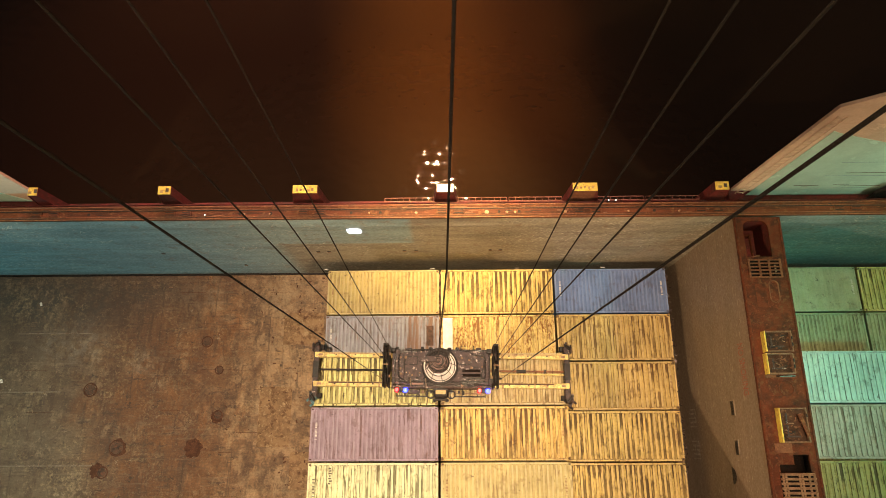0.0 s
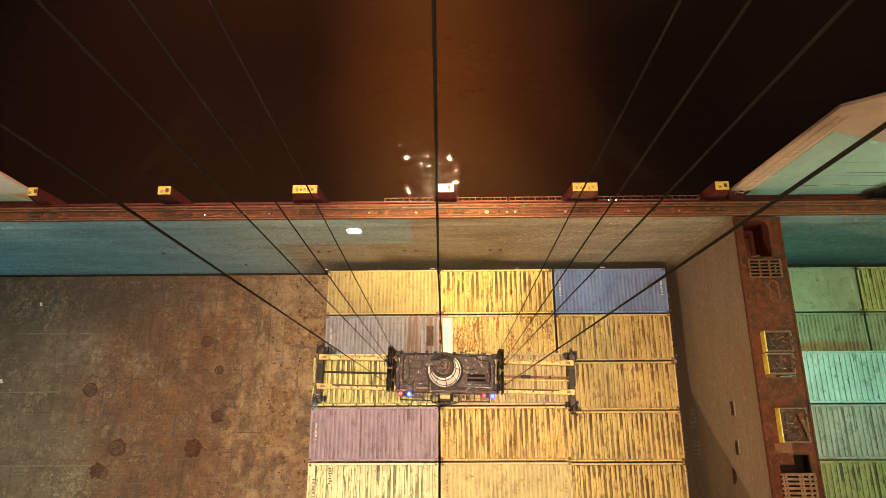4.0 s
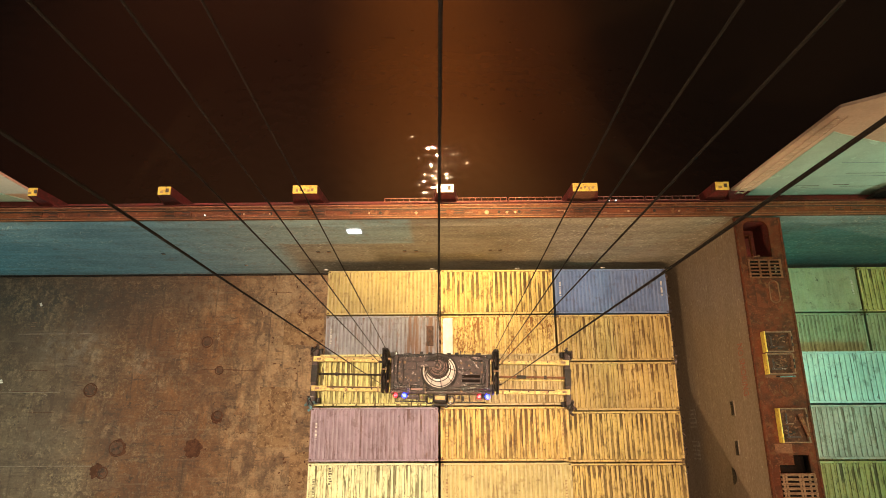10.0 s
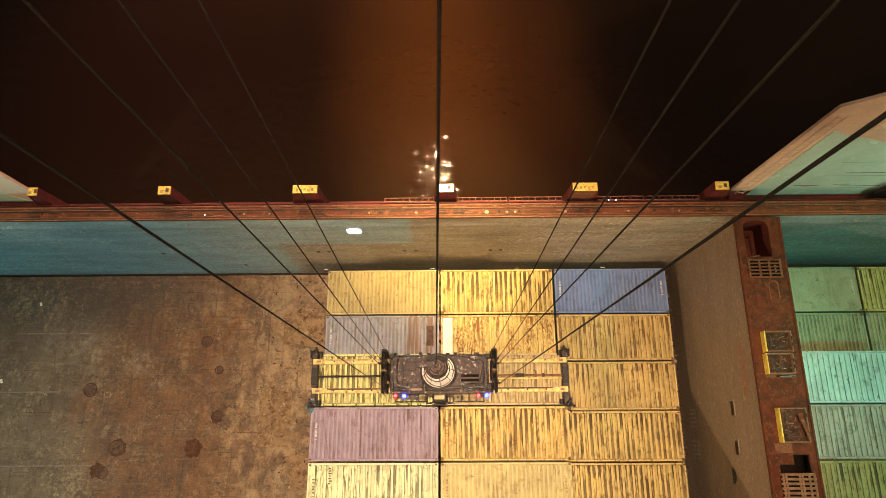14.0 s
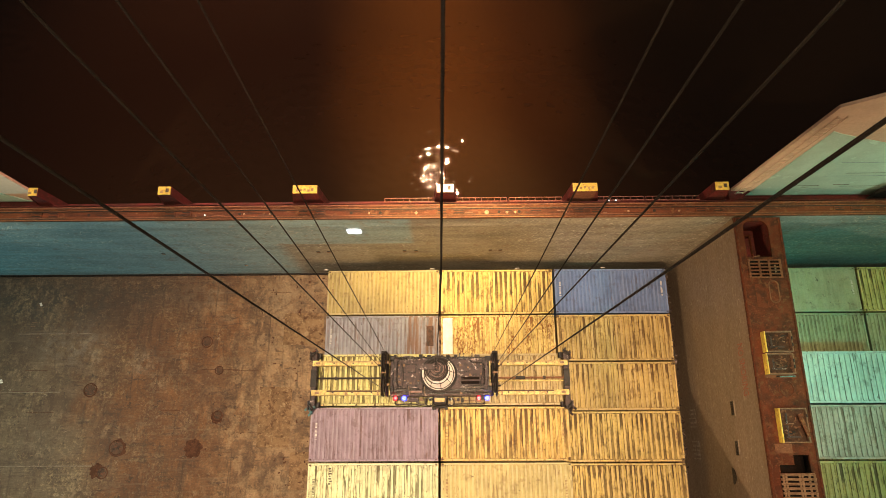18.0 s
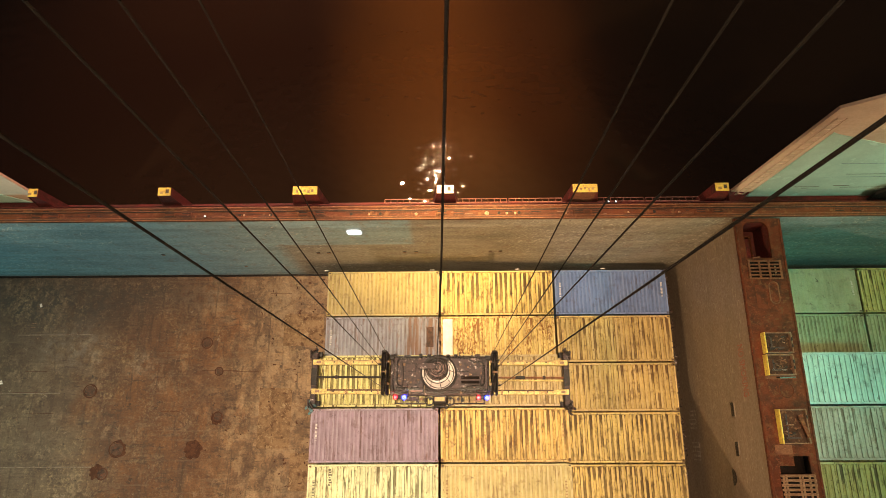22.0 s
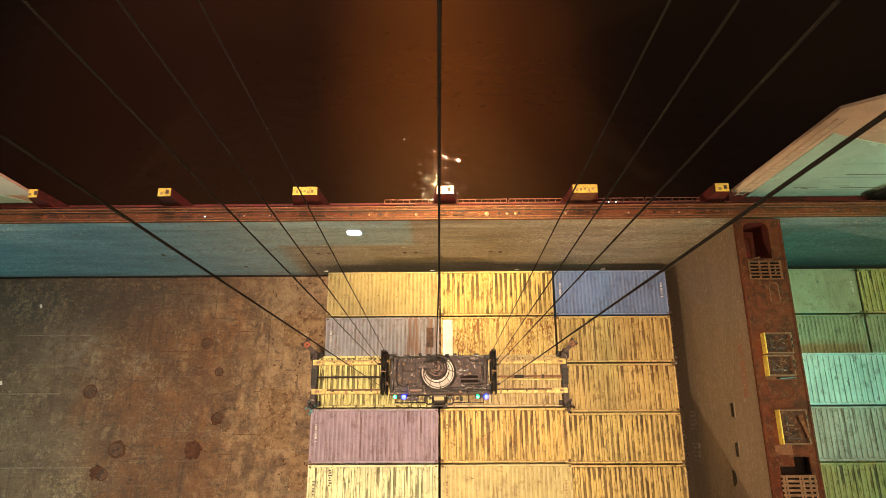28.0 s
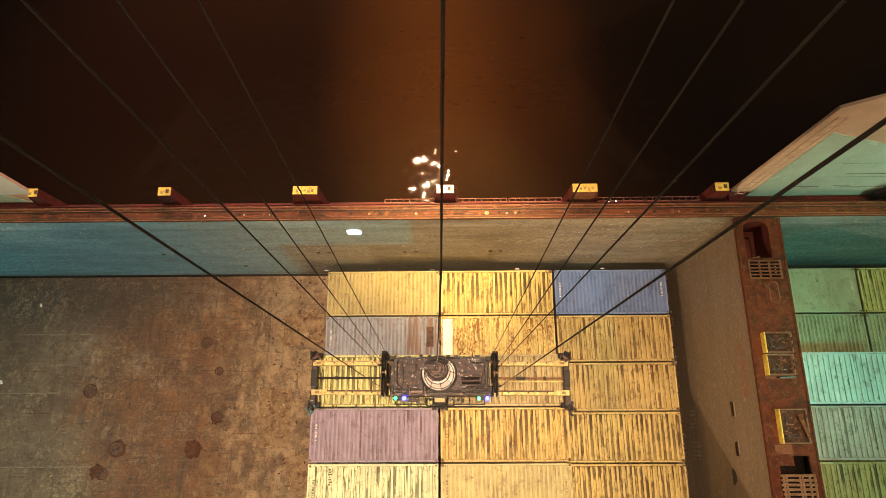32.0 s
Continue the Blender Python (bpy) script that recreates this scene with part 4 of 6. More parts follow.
def hatch_cover(edge, mint, ladder, side):
    ob = holder("hatch_cover", Matrix.Translation((0, 10.85, 8.0)))
    tagged(ob, "cream and mint steel hatch cover standing upright beyond the coaming", "hatch cover", "upright hatch covers")
    part("panel", outline(B(), edge, 0.02, 0.14), M_CREAM, ob)
    # The mint plate paints in the part left out of the warm light.
    part("face_plate", outline(B(), mint, -0.01, 0.02), M_MINT, ob, "mint plate in the outline of the shaded face")
    if ladder:
        rungs = part("ladder", tube(B(), (13.12, -0.12, 0.9), (13.62, -0.12, 8.15), 0.03, 6), M_CREAM, ob, "cream ladder up the edge")
        part("stile", tube(B(), (13.46, -0.12, 0.9), (13.96, -0.12, 8.15), 0.03, 6), M_CREAM, rungs)
        for k in range(22):
            z = 1.0 + 0.33 * k
            x = 13.12 + (z - 0.9) * 0.0685
            part("rung", tube(B(), (x, -0.12, z), (x + 0.34, -0.12, z), 0.022, 6), M_CREAM, rungs)
    part("base_beam", block(B(), min(side * 13.1, side * 27) if side > 0 else -32, 27 if side > 0 else -19.1, -0.2, 0.3, 0.0, 0.3, 0.02), M_REDDARK, ob, "dark red base beam")
    if side > 0:
        # Black wedge added for a dark spot, placed to fit the camera's view.
        part("foot_bracket", outline(B(), ((19.3, 0.5), (19.15, 1.5), (19.4, 2.2), (26.0, 2.6), (26.0, 0.0)), -0.4, -0.25), M_BLACK, ob, "black wedge at the foot")
    for k in range(3):
        z = 1.2 + 1.4 * k
        part("weld_line", block(B(), 16.2 if side > 0 else -27, 27 if side > 0 else -21, -0.016, -0.008, z, z + 0.03), M_HOLD, ob)
    if side > 0:
        for x0, x1, z in ((15.5, 16.6, 1.5), (17.2, 17.9, 1.62), (17.6, 19.4, 1.42), (15.9, 16.2, 1.34), (17.0, 20.0, 2.9)):
            part("scratch", block(B(), x0, x1, -0.017, -0.009, z, z + 0.035), M_RUST, ob, "dark level scratch")
    return ob


hatch_cover(((12.95, 0.9), (13.5, 8.55), (14.5, 9.3), (20, 11.6), (27, 11.6), (27, 0.3)),
            ((13.85, 0.35), (14.28, 6.8), (14.6, 6.62), (16.8, 5.8), (27, 3.0), (27, 0.35)), True, 1)
hatch_cover(((-19.1, 0), (-19.15, 8.5), (-20.5, 9.4), (-27, 11.6), (-32, 11.6), (-32, 0)),
            ((-19.75, 0.35), (-20.6, 1.45), (-30, 4.2), (-31.9, 4.2), (-31.9, 0.35)), False, -1)


# ---- containers ----
L, W, HC = 6.058, 2.438, 2.591
SHARED = {}


def shared(kind, material, make):
    key = (kind, material.name)
    if key not in SHARED:
        SHARED[key] = mesh_of(kind, make(), material)
    return SHARED[key]


def pressed_roof(count, depth, margin):
    """A roof sheet with ribs pressed up across it, round at their ends; grime lies in the valleys between them."""
    bm = B()
    e = 1.15 - margin
    half = ((-1.15, 0, 0), (-e, 0, 0), (-e + 0.018, 0.45, 1), (-e + 0.05, 0.85, 1), (-e + 0.10, 1.0, 1))
    rows = half + tuple((-y, w, d) for y, w, d in half[::-1])
    pitch, base = 5.7 / count, HC - 0.018 - depth
    grid = []
    for y, w, d in rows:
        line = [bm.verts.new((-2.95, y, base))]
        for i in range(count):
            mid = -2.85 + (i + 0.43) * pitch
            for f, rise in ((-0.31, 0), (-0.20, 1), (0.20, 1), (0.31, 0)):
                line.append(bm.verts.new((mid + f * pitch * max(w, 0.3), y, base + depth * rise * d)))
        line.append(bm.verts.new((2.95, y, base)))
        grid.append(line)
    for a, b in zip(grid, grid[1:]):
        for k in range(len(a) - 1):
            bm.faces.new((a[k], a[k + 1], b[k + 1], b[k]))
    return bm


ROOFS = {"deep": (22, 0.046, 0.02), "fine": (28, 0.028, 0.02), "flat": (12, 0.0008, 0.03)}


def side_wall():
    """One corrugated sheet."""
    bm = B()
    n, rows = 40, []
    for i in range(n + 1):
        d = 0.03 if i % 4 in (2, 3) else 0.0
        x = -2.9 + 5.8 * i / n
        rows.append([bm.verts.new((x, y, z)) for y, z in ((-0.02 + d, 0.16), (-0.02 + d, HC - 0.06), (0.02 + d, HC - 0.06), (0.02 + d, 0.16))])
    for a, b in zip(rows, rows[1:]):
        for k in range(4):
            bm.faces.new((a[k], b[k], b[(k + 1) % 4], a[(k + 1) % 4]))
    bm.faces.new(rows[0])
    bm.faces.new(rows[-1])
    return bm


def end_wall():
    bm = B()
    block(bm, -0.02, 0.02, -1.1, 1.1, 0.16, HC - 0.1)
    for k in range(4):
        block(bm, -0.05, 0.0, -0.9 + 0.5 * k, -0.84 + 0.5 * k, 0.2, HC - 0.15)
    return bm


def container(x, y, z, roof, paint, say, rail=None, marks=0, dark=False):
    """x, y: the corner at low x and high y."""
    rail = rail or paint
    ob = holder("container", Matrix.Translation((x + L / 2, y - W / 2, z)))
    tagged(ob, say, "container", "stacked shipping containers")

    def piece(name, mesh, m=Matrix.Identity(4), label=""):
        o = new(name, mesh)
        o.parent = ob
        o.matrix_basis = m
        if label:
            o["label"] = label
        return o

    piece("roof_sheet", shared("roof_" + roof, paint, lambda: pressed_roof(*ROOFS[roof])))
    long_rail = shared("long_rail", rail, lambda: block(B(), -2.87, 2.87, -0.04, 0.04, HC - 0.07, HC - 0.006, 0.008))
    sill = shared("sill", rail, lambda: block(B(), -2.87, 2.87, -0.04, 0.04, 0.01, 0.16, 0.01))
    header = shared("header", rail, lambda: block(B(), -0.045, 0.045, -1.06, 1.06, HC - 0.11, HC - 0.008, 0.008))
    post = shared("corner_post", rail, lambda: block(B(), -0.06, 0.06, -0.06, 0.06, 0.11, HC - 0.11))
    cast = shared("corner_casting", rail, lambda: block(B(), -0.089, 0.089, -0.081, 0.081, 0, 0.118, 0.012))
    cavity = shared("casting_hole", M_RUST, lambda: block(B(), -0.05, 0.05, -0.03, 0.03, 0.112, 0.121))
    panel, end = shared("side_panel", paint, side_wall), shared("end_panel", paint, end_wall)
    for s in (-1, 1):
        piece("top_rail", long_rail, Matrix.Translation((0, s * (W / 2 - 0.04), 0)))
        piece("bottom_rail", sill, Matrix.Translation((0, s * (W / 2 - 0.04), 0)))
        piece("end_header", header, Matrix.Translation((s * (L / 2 - 0.045), 0, 0)))
        piece("side_panel", panel, pose(0, s * (W / 2 - 0.06), 0, 0, 0, 0 if s < 0 else 180))
        piece("end_panel", end, pose(s * (L / 2 - 0.06), 0, 0, 0, 0, 0 if s > 0 else 180))
        for q in (-1, 1):
            piece("corner_post", post, Matrix.Translation((s * (L / 2 - 0.07), q * (W / 2 - 0.07), 0)))
            for zz in (0, HC - 0.118):
                o = piece("corner_casting", cast, Matrix.Translation((s * (L / 2 - 0.089), q * (W / 2 - 0.081), zz)))
                if zz:
                    hole = new("casting_hole", cavity)
                    hole.parent = o
    ink = M_DARKMARK if dark else M_MARK if paint in (M_BLUE, M_GREY, M_PURPLE, M_PALE) else M_BROWNMARK
    bar = shared("code_bar", ink, lambda: block(B(), -0.055, 0.055, -0.02, 0.02, HC - 0.016, HC - 0.010))
    rnd = random.Random(int(x * 97 + y * 31 + z * 7))
    for s in ((-1,), (1,), (-1, 1))[marks - 1] if marks else ():
        for j in range(13):
            if j in (4, 11):
                continue
            piece("code_mark", bar, Matrix.Translation((s * 2.74, 0.50 - 0.062 * j, 0)) @ Matrix.Diagonal((rnd.uniform(0.75, 1.0), rnd.uniform(0.55, 1.1), 1, 1)))
    return ob


X0, XP, Y0, YP = -6.678, 6.174, 8.852, 2.519
Y_SAY = "faded yellow steel shipping container with a dirty ribbed roof"
LOW = (((0, "fine", M_STRAW, "pale yellow shipping container with a smooth roof", 3), (1, "deep", M_STRIPED, "yellow shipping container with brown streaks across its roof", 0), (2, "fine", M_BLUE, "faded blue shipping container with a pale dusty roof", 3)),
       ((0, "fine", M_GREY, "grey shipping container with rust along one end", 1), (1, "deep", M_RUSTED, "yellow shipping container with a badly rusted roof", 2), (2, "deep", M_YELLOW, Y_SAY, 1)),
       ((0, "deep", M_OCHRE, Y_SAY, 0), (1, "deep", M_OCHRE, Y_SAY, 0), (2, "deep", M_YELLOW, Y_SAY, 2)),
       ((0, "deep", M_OCHRE, Y_SAY, 0), (1, "deep", M_OCHRE, Y_SAY, 0), (2, "deep", M_STRIPED, "yellow shipping container with brown streaks across its roof", 2)),
       ((0, "deep", M_OCHRE, Y_SAY, 0), (1, "deep", M_OCHRE, Y_SAY, 0), (2, "deep", M_STRIPED, "yellow shipping container with brown streaks across its roof", 2)))
for r, line in enumerate(LOW):
    for c, roof, paint, say, marks in line:
        container(X0 + c * XP, Y0 - r * YP, 0, roof, paint, say, None, marks)
patched = [o for o in bpy.data.objects if o.get("label", "") == "yellow shipping container with a badly rusted roof"][0]
part("roof_patch", block(B(), -2.93, -2.42, -1.1, 1.08, HC - 0.016, HC - 0.011), M_WPLATE, patched, "white strip across one end of the roof")
grey = [o for o in bpy.data.objects if o.get("label", "") == "grey shipping container with rust along one end"][0]
part("rust_patch", block(B(), 2.36, 2.74, -0.4, 0.66, HC - 0.016, HC - 0.012), M_RUST, grey, "brown rusted patch")
HIGH = ((2, 0, "deep", M_MOSSY, "dirty green-yellow shipping container under the spreader", 0), (2, 1, "deep", M_TAN, "dusty tan-yellow shipping container under the spreader", 0),
        (3, 0, "fine", M_PURPLE, "faded maroon shipping container in the upper tier", 1), (3, 1, "deep", M_OCHRE, "ochre shipping container with dark roof grooves", 3),
        (4, 0, "deep", M_LEMON, "lemon yellow shipping container with dark scrawls on its roof", 1), (4, 1, "fine", M_SMOOTH, "pale yellow shipping container with a smooth roof", 3))
for r, c, roof, paint, say, marks in HIGH:
    container(X0 + c * XP, Y0 - r * YP + 0.143, HC, roof, paint, say, None, marks, paint is M_LEMON)
for o in bpy.data.objects:
    if o.get("label", "") == "lemon yellow shipping container with dark scrawls on its roof":
        for k in range(7):
            part("scrawl", block(B(), -2.06 + 0.03 * (k % 2), -1.96 + 0.03 * (k % 3), 0.95 - 0.11 * k, 1.01 - 0.11 * k, HC - 0.016, HC - 0.011), M_DARKMARK, o)
    if o.get("label", "") == "faded maroon shipping container in the upper tier":
        for k in range(5):
            part("stain", block(B(), 0.30 + 0.2 * k, 0.34 + 0.2 * k, -0.9 + 0.07 * (k % 3), -0.42 - 0.09 * abs(k - 2), HC - 0.0455, HC - 0.0445), M_STAIN, o, "thin smear of grime")
        for x0, x1, y0, y1 in ((-0.72, -0.46, -1.0, 0.85), (2.10, 2.26, 0.1, 0.85)):
            part("stain", block(B(), x0, x1, y0, y1, HC - 0.0455, HC - 0.0445), M_STAIN, o, "dark streak of grime")
XR = 15.95
for r, c, tier, roof, paint, say in ((0, 0, 0, "flat", M_PALE, "pale green shipping container with a scraped flat roof"), (0, 1, 0, "deep", M_LIME, "yellow-green shipping container with a ribbed roof"),
                                     (1, 0, 0, "fine", M_PALE, "pale green shipping container in the next hold"), (1, 1, 0, "fine", M_PALE, "pale green shipping container in the next hold"),
                                     (2, 0, 0, "deep", M_PALE, "pale green shipping container in the next hold"), (3, 0, 0, "deep", M_PALE, "pale green shipping container in the next hold"), (4, 0, 0, "deep", M_PALE, "pale green shipping container in the next hold"),
                                     (2, 0, 1, "deep", M_AQUA, "pale aqua shipping container with deep roof ribs"), (3, 0, 1, "deep", M_WHITE, "dirty grey shipping container with a stained roof"),
                                     (4, 0, 1, "deep", M_GREEN, "yellow-green shipping container with dark streaks")):
    container(XR + c * XP, Y0 - r * YP + (0.16 if tier else 0), tier * HC, roof, paint, say, None, 2 if (r, c) == (0, 0) else 0)


# ---- the spreader and its head block ----
HOME = Vector((-0.55, 2.75, 2 * HC))
spreader = holder("spreader", Matrix.Translation(HOME))
tagged(spreader, "yellow telescopic container spreader under a dark head block", "spreader")
for y in (0.83, -0.53):
    for s in (-1, 1):
        part("telescopic_beam", block(B(), min(s * 2.2, s * 6.0), max(s * 2.2, s * 6.0), y - 0.11, y + 0.11, 0.3, 0.62, 0.02), M_SPREAD, spreader)
        part("end_cap", block(B(), min(s * 5.45, s * 6.02), max(s * 5.45, s * 6.02), y - 0.125, y + 0.125, 0.28, 0.635, 0.02), M_SPREAD, spreader)
        part("label_plate", block(B(), s * 5.75 - 0.1, s * 5.75 + 0.1, y - 0.05, y + 0.05, 0.632, 0.642), M_GRATE, spreader)
        for k in range(3):
            part("bolt", tube(B(), (s * (3.2 + 0.9 * k), y, 0.62), (s * (3.2 + 0.9 * k), y, 0.66), 0.035, 7), M_BLACK, spreader)
for s in (-1, 1):
    part("end_beam", block(B(), s * 5.95 - 0.13, s * 5.95 + 0.13, -1.13, 1.28, 0.12, 0.56, 0.03), M_HEAD, spreader, "dark end beam")
    part("hydraulic_pipe", tube(B(), (s * 2.3, 0.14, 0.5), (s * 5.8, 0.14, 0.5), 0.045, 8), M_BLACK if s < 0 else M_EDGE, spreader)
    if s > 0:
        part("hydraulic_pipe", tube(B(), (2.3, 0.0, 0.46), (5.8, 0.0, 0.46), 0.035, 8), M_SPREAD, spreader)
        part("pipe_clamp", block(B(), 3.55, 4.0, 0.07, 0.21, 0.44, 0.58, 0.02), M_BLACK, spreader)
    part("pipe_clamp", block(B(), s * 4.9 - 0.06, s * 4.9 + 0.06, 0.06, 0.22, 0.40, 0.58, 0.02), M_HEAD, spreader)
    for y in (1.2, -1.08):
        q = 1 if y > 0 else -1
        housing = part("twistlock_housing", block(B(), s * 5.98 - 0.16, s * 5.98 + 0.16, y - 0.15, y + 0.15, 0.0, 0.5, 0.04), M_BLACK if not (s < 0 and q < 0) else M_TEALP, spreader, "corner housing with twistlock")
        part("twistlock", tube(B(), (s * 5.98, y, -0.09), (s * 5.98, y, 0.0), 0.05, 8), M_CAST, housing)
        part("motor", tube(B(), (s * 5.72, y - 0.12, 0.42), (s * 5.72, y + 0.12, 0.42), 0.11, 10), M_BLACK, housing)
        part("bracket", block(B(), s * 6.16 - 0.03, s * 6.16 + 0.03, y - 0.2, y + 0.2, 0.2, 0.62, 0.015), M_HEAD, housing)
part("main_frame", block(B(), -2.3, 2.3, -0.72, 1.02, 0.22, 0.95, 0.03), M_HEAD, spreader)
for x0, x1 in ((-2.1, -0.62), (0.62, 2.1)):
    tray = part("service_tray", tube(B(), (x0, -1.06, 0.55), (x1, -1.06, 0.55), 0.03, 7), M_GREASE, spreader, "open steel tray along the front")
    part("tray_rail", tube(B(), (x0, -0.9, 0.5), (x1, -0.9, 0.5), 0.018, 6), M_GRATE, tray)
    for k in range(5):
        x = x0 + (x1 - x0) * (k + 0.1) / 4.2
        part("tray_rung", tube(B(), (x, -1.06, 0.53), (x, -0.72, 0.53), 0.02, 6), M_BLACK, tray)
part("valve_box", block(B(), -1.55, -1.0, -0.96, -0.76, 0.42, 0.66, 0.03), M_HEAD, spreader)
part("valve_box", block(B(), 1.62, 1.95, -0.98, -0.76, 0.42, 0.64, 0.03), M_GRATE, spreader)
pack = part("power_pack", block(B(), -0.34, 0.36, -1.12, -0.62, 0.25, 0.92, 0.09), M_BLACK, spreader, "black greasy power pack")
part("nameplate", block(B(), -0.24, 0.22, -0.98, -0.80, 0.92, 0.96, 0.01), M_RAIL, pack)
part("pack_foot", block(B(), -0.30, 0.30, -1.24, -1.14, 0.2, 0.62, 0.03), M_BLACK, pack)
part("pack_cap", tube(B(), (-0.30, -0.74, 0.9), (0.32, -0.74, 0.9), 0.09, 10), M_GREASE, pack)
for x, y, r in ((-0.46, -0.86, 0.07), (0.48, -0.84, 0.08), (-0.58, -0.72, 0.05), (0.60, -0.70, 0.06), (-0.44, -1.12, 0.05), (0.46, -1.10, 0.05)):
    part("accumulator", tube(B(), (x, y, 0.35), (x, y, 0.82), r, 10, r * 0.8), M_GREASE, pack)
for s in (-1, 1):
    part("hose", ring(B(), (s * 0.48, -0.98, 0.74), 0.18, 0.03, "Z", 16, 6), M_BLACK, pack)
    part("valve", tube(B(), (s * 0.3, -1.26, 0.4), (s * 0.3, -1.26, 0.95), 0.07, 8), M_BLACK, pack)
    part("centre_lock", block(B(), s * 0.28 - 0.08, s * 0.28 + 0.08, -1.3, -1.15, 0.0, 0.35, 0.02), M_HEAD, pack)

head = part("head_block", block(B(), -2.1, 2.2, -0.5, 0.95, 1.3, 1.68, 0.05), M_HEAD, spreader, "dark brown weathered head block")
for s in (-1, 1):
    x = 0.05 + s * 1.92
    part("head_leg", block(B(), x - 0.12, x + 0.12, -0.35, 0.75, 0.9, 1.32, 0.02), M_HEAD, head)
bm = B()
pipe(bm, ((-1.2, 0.86, 1.8), (-1.75, 0.86, 1.8), (-1.88, 0.78, 1.8), (-1.92, 0.62, 1.8), (-1.92, -0.2, 1.8), (-1.86, -0.33, 1.8), (-1.7, -0.38, 1.8)), 0.042)
pipe(bm, ((-1.7, 0.84, 1.8), (-1.45, 0.90, 1.84), (-1.1, 0.86, 1.86), (-0.75, 0.92, 1.84)), 0.032)
part("frame_tube", bm, M_GREASE, head)
bm = B()
pipe(bm, ((1.35, 0.82, 1.8), (1.5, 0.70, 1.8), (1.9, 0.70, 1.8), (2.0, 0.60, 1.8), (2.02, 0.45, 1.8), (2.02, -0.22, 1.8), (1.95, -0.34, 1.8), (1.2, -0.38, 1.8)), 0.042)
pipe(bm, ((0.8, 0.90, 1.8), (1.2, 0.86, 1.84), (1.5, 0.92, 1.82), (2.0, 0.88, 1.8)), 0.030)
part("frame_tube", bm, M_GREASE, head)
part("cover_gasket", block(B(), -1.66, -1.06, 0.26, 0.66, 1.68, 1.70, 0.008), M_BLACK, head)
part("access_cover", block(B(), -1.62, -1.1, 0.3, 0.62, 1.68, 1.73, 0.012), M_HEAD, head)
part("gangplank", block(B(), -1.0, -0.2, 0.36, 0.62, 2.06, 2.16, 0.02), M_HEAD, head)
for y in (0.02, -0.18):
    part("louvre", block(B(), 0.98, 1.80, y - 0.06, y + 0.06, 1.68, 1.73, 0.01), M_DARK, head)
part("louvre_lip", block(B(), 1.0, 1.77, 0.07, 0.12, 1.68, 1.73, 0.01), M_HEAD, head)
for x, y in ((-1.85, 0.1), (-1.85, 0.6), (1.9, 0.2), (1.9, 0.65), (-1.3, -0.2), (1.3, 0.5), (0.95, 0.6), (-0.95, -0.1)):
    part("lug", block(B(), x - 0.05, x + 0.05, y - 0.04, y + 0.04, 1.68, 1.76, 0.01), M_CAST, head)
part("lower_girder", block(B(), -2.25, 2.35, -0.72, -0.52, 1.0, 1.35, 0.02), M_HEAD, head, "girder along the front of the head block")
part("girder_pipe", tube(B(), (-2.2, -0.62, 1.38), (2.3, -0.62, 1.38), 0.04, 8), M_GREASE, head)
for x in (-1.42, -0.72):
    post = part("bollard", tube(B(), (x, -0.70, 1.2), (x, -0.34, 1.95), 0.07, 8, 0.05), M_GREASE, head)
    part("bollard_face", tube(B(), (x + 0.05, -0.72, 1.25), (x + 0.045, -0.36, 1.95), 0.03, 6, 0.025), M_BEAD, post)
for x in (0.92, 1.1, 1.48):
    part("hook_post", tube(B(), (x, 0.98, 1.4), (x, 1.12, 1.85), 0.03, 6), M_BLACK, head)
part("hook_rail", tube(B(), (0.92, 1.05, 1.75), (1.48, 1.05, 1.75), 0.025, 6), M_SPREAD, head)
for s in (-1, 1):
    x = s * 2.5
    box_ = part("sheave_housing", block(B(), x - 0.13, x - 0.07, -0.75, 1.18, 0.9, 2.0, 0.025), M_BLACK, head, "black sheave housing")
    part("cheek_plate", block(B(), x + 0.07, x + 0.13, -0.75, 1.18, 0.9, 2.0, 0.025), M_BLACK, box_)
    for y in (0.75, -0.25):
        part("sheave", ring(B(), (x, y, 1.72), 0.33, 0.055, "X", 22, 7), M_BLACK, box_, "grooved rope sheave")
        part("axle", tube(B(), (x - 0.2, y, 1.72), (x + 0.2, y, 1.72), 0.07, 8), M_GRATE, box_)
    part("tie_bar", tube(B(), (x - 0.12, 0.25, 2.0), (x + 0.12, 0.25, 2.0), 0.04, 6), M_GRATE, box_)
    part("guard", block(B(), x - 0.12, x + 0.12, 1.12, 1.2, 1.2, 2.1, 0.02), M_BLACK, box_)

for a, b in (((-2.1, 0.95), (2.2, 0.95)), ((-2.1, -0.5), (2.2, -0.5)), ((-2.1, -0.5), (-2.1, 0.95)), ((2.2, -0.5), (2.2, 0.95))):
    part("edge_channel", block(B(), min(a[0], b[0]) - 0.03, max(a[0], b[0]) + 0.03, min(a[1], b[1]) - 0.03, max(a[1], b[1]) + 0.03, 1.5, 1.72, 0.01), M_GREASE, head)
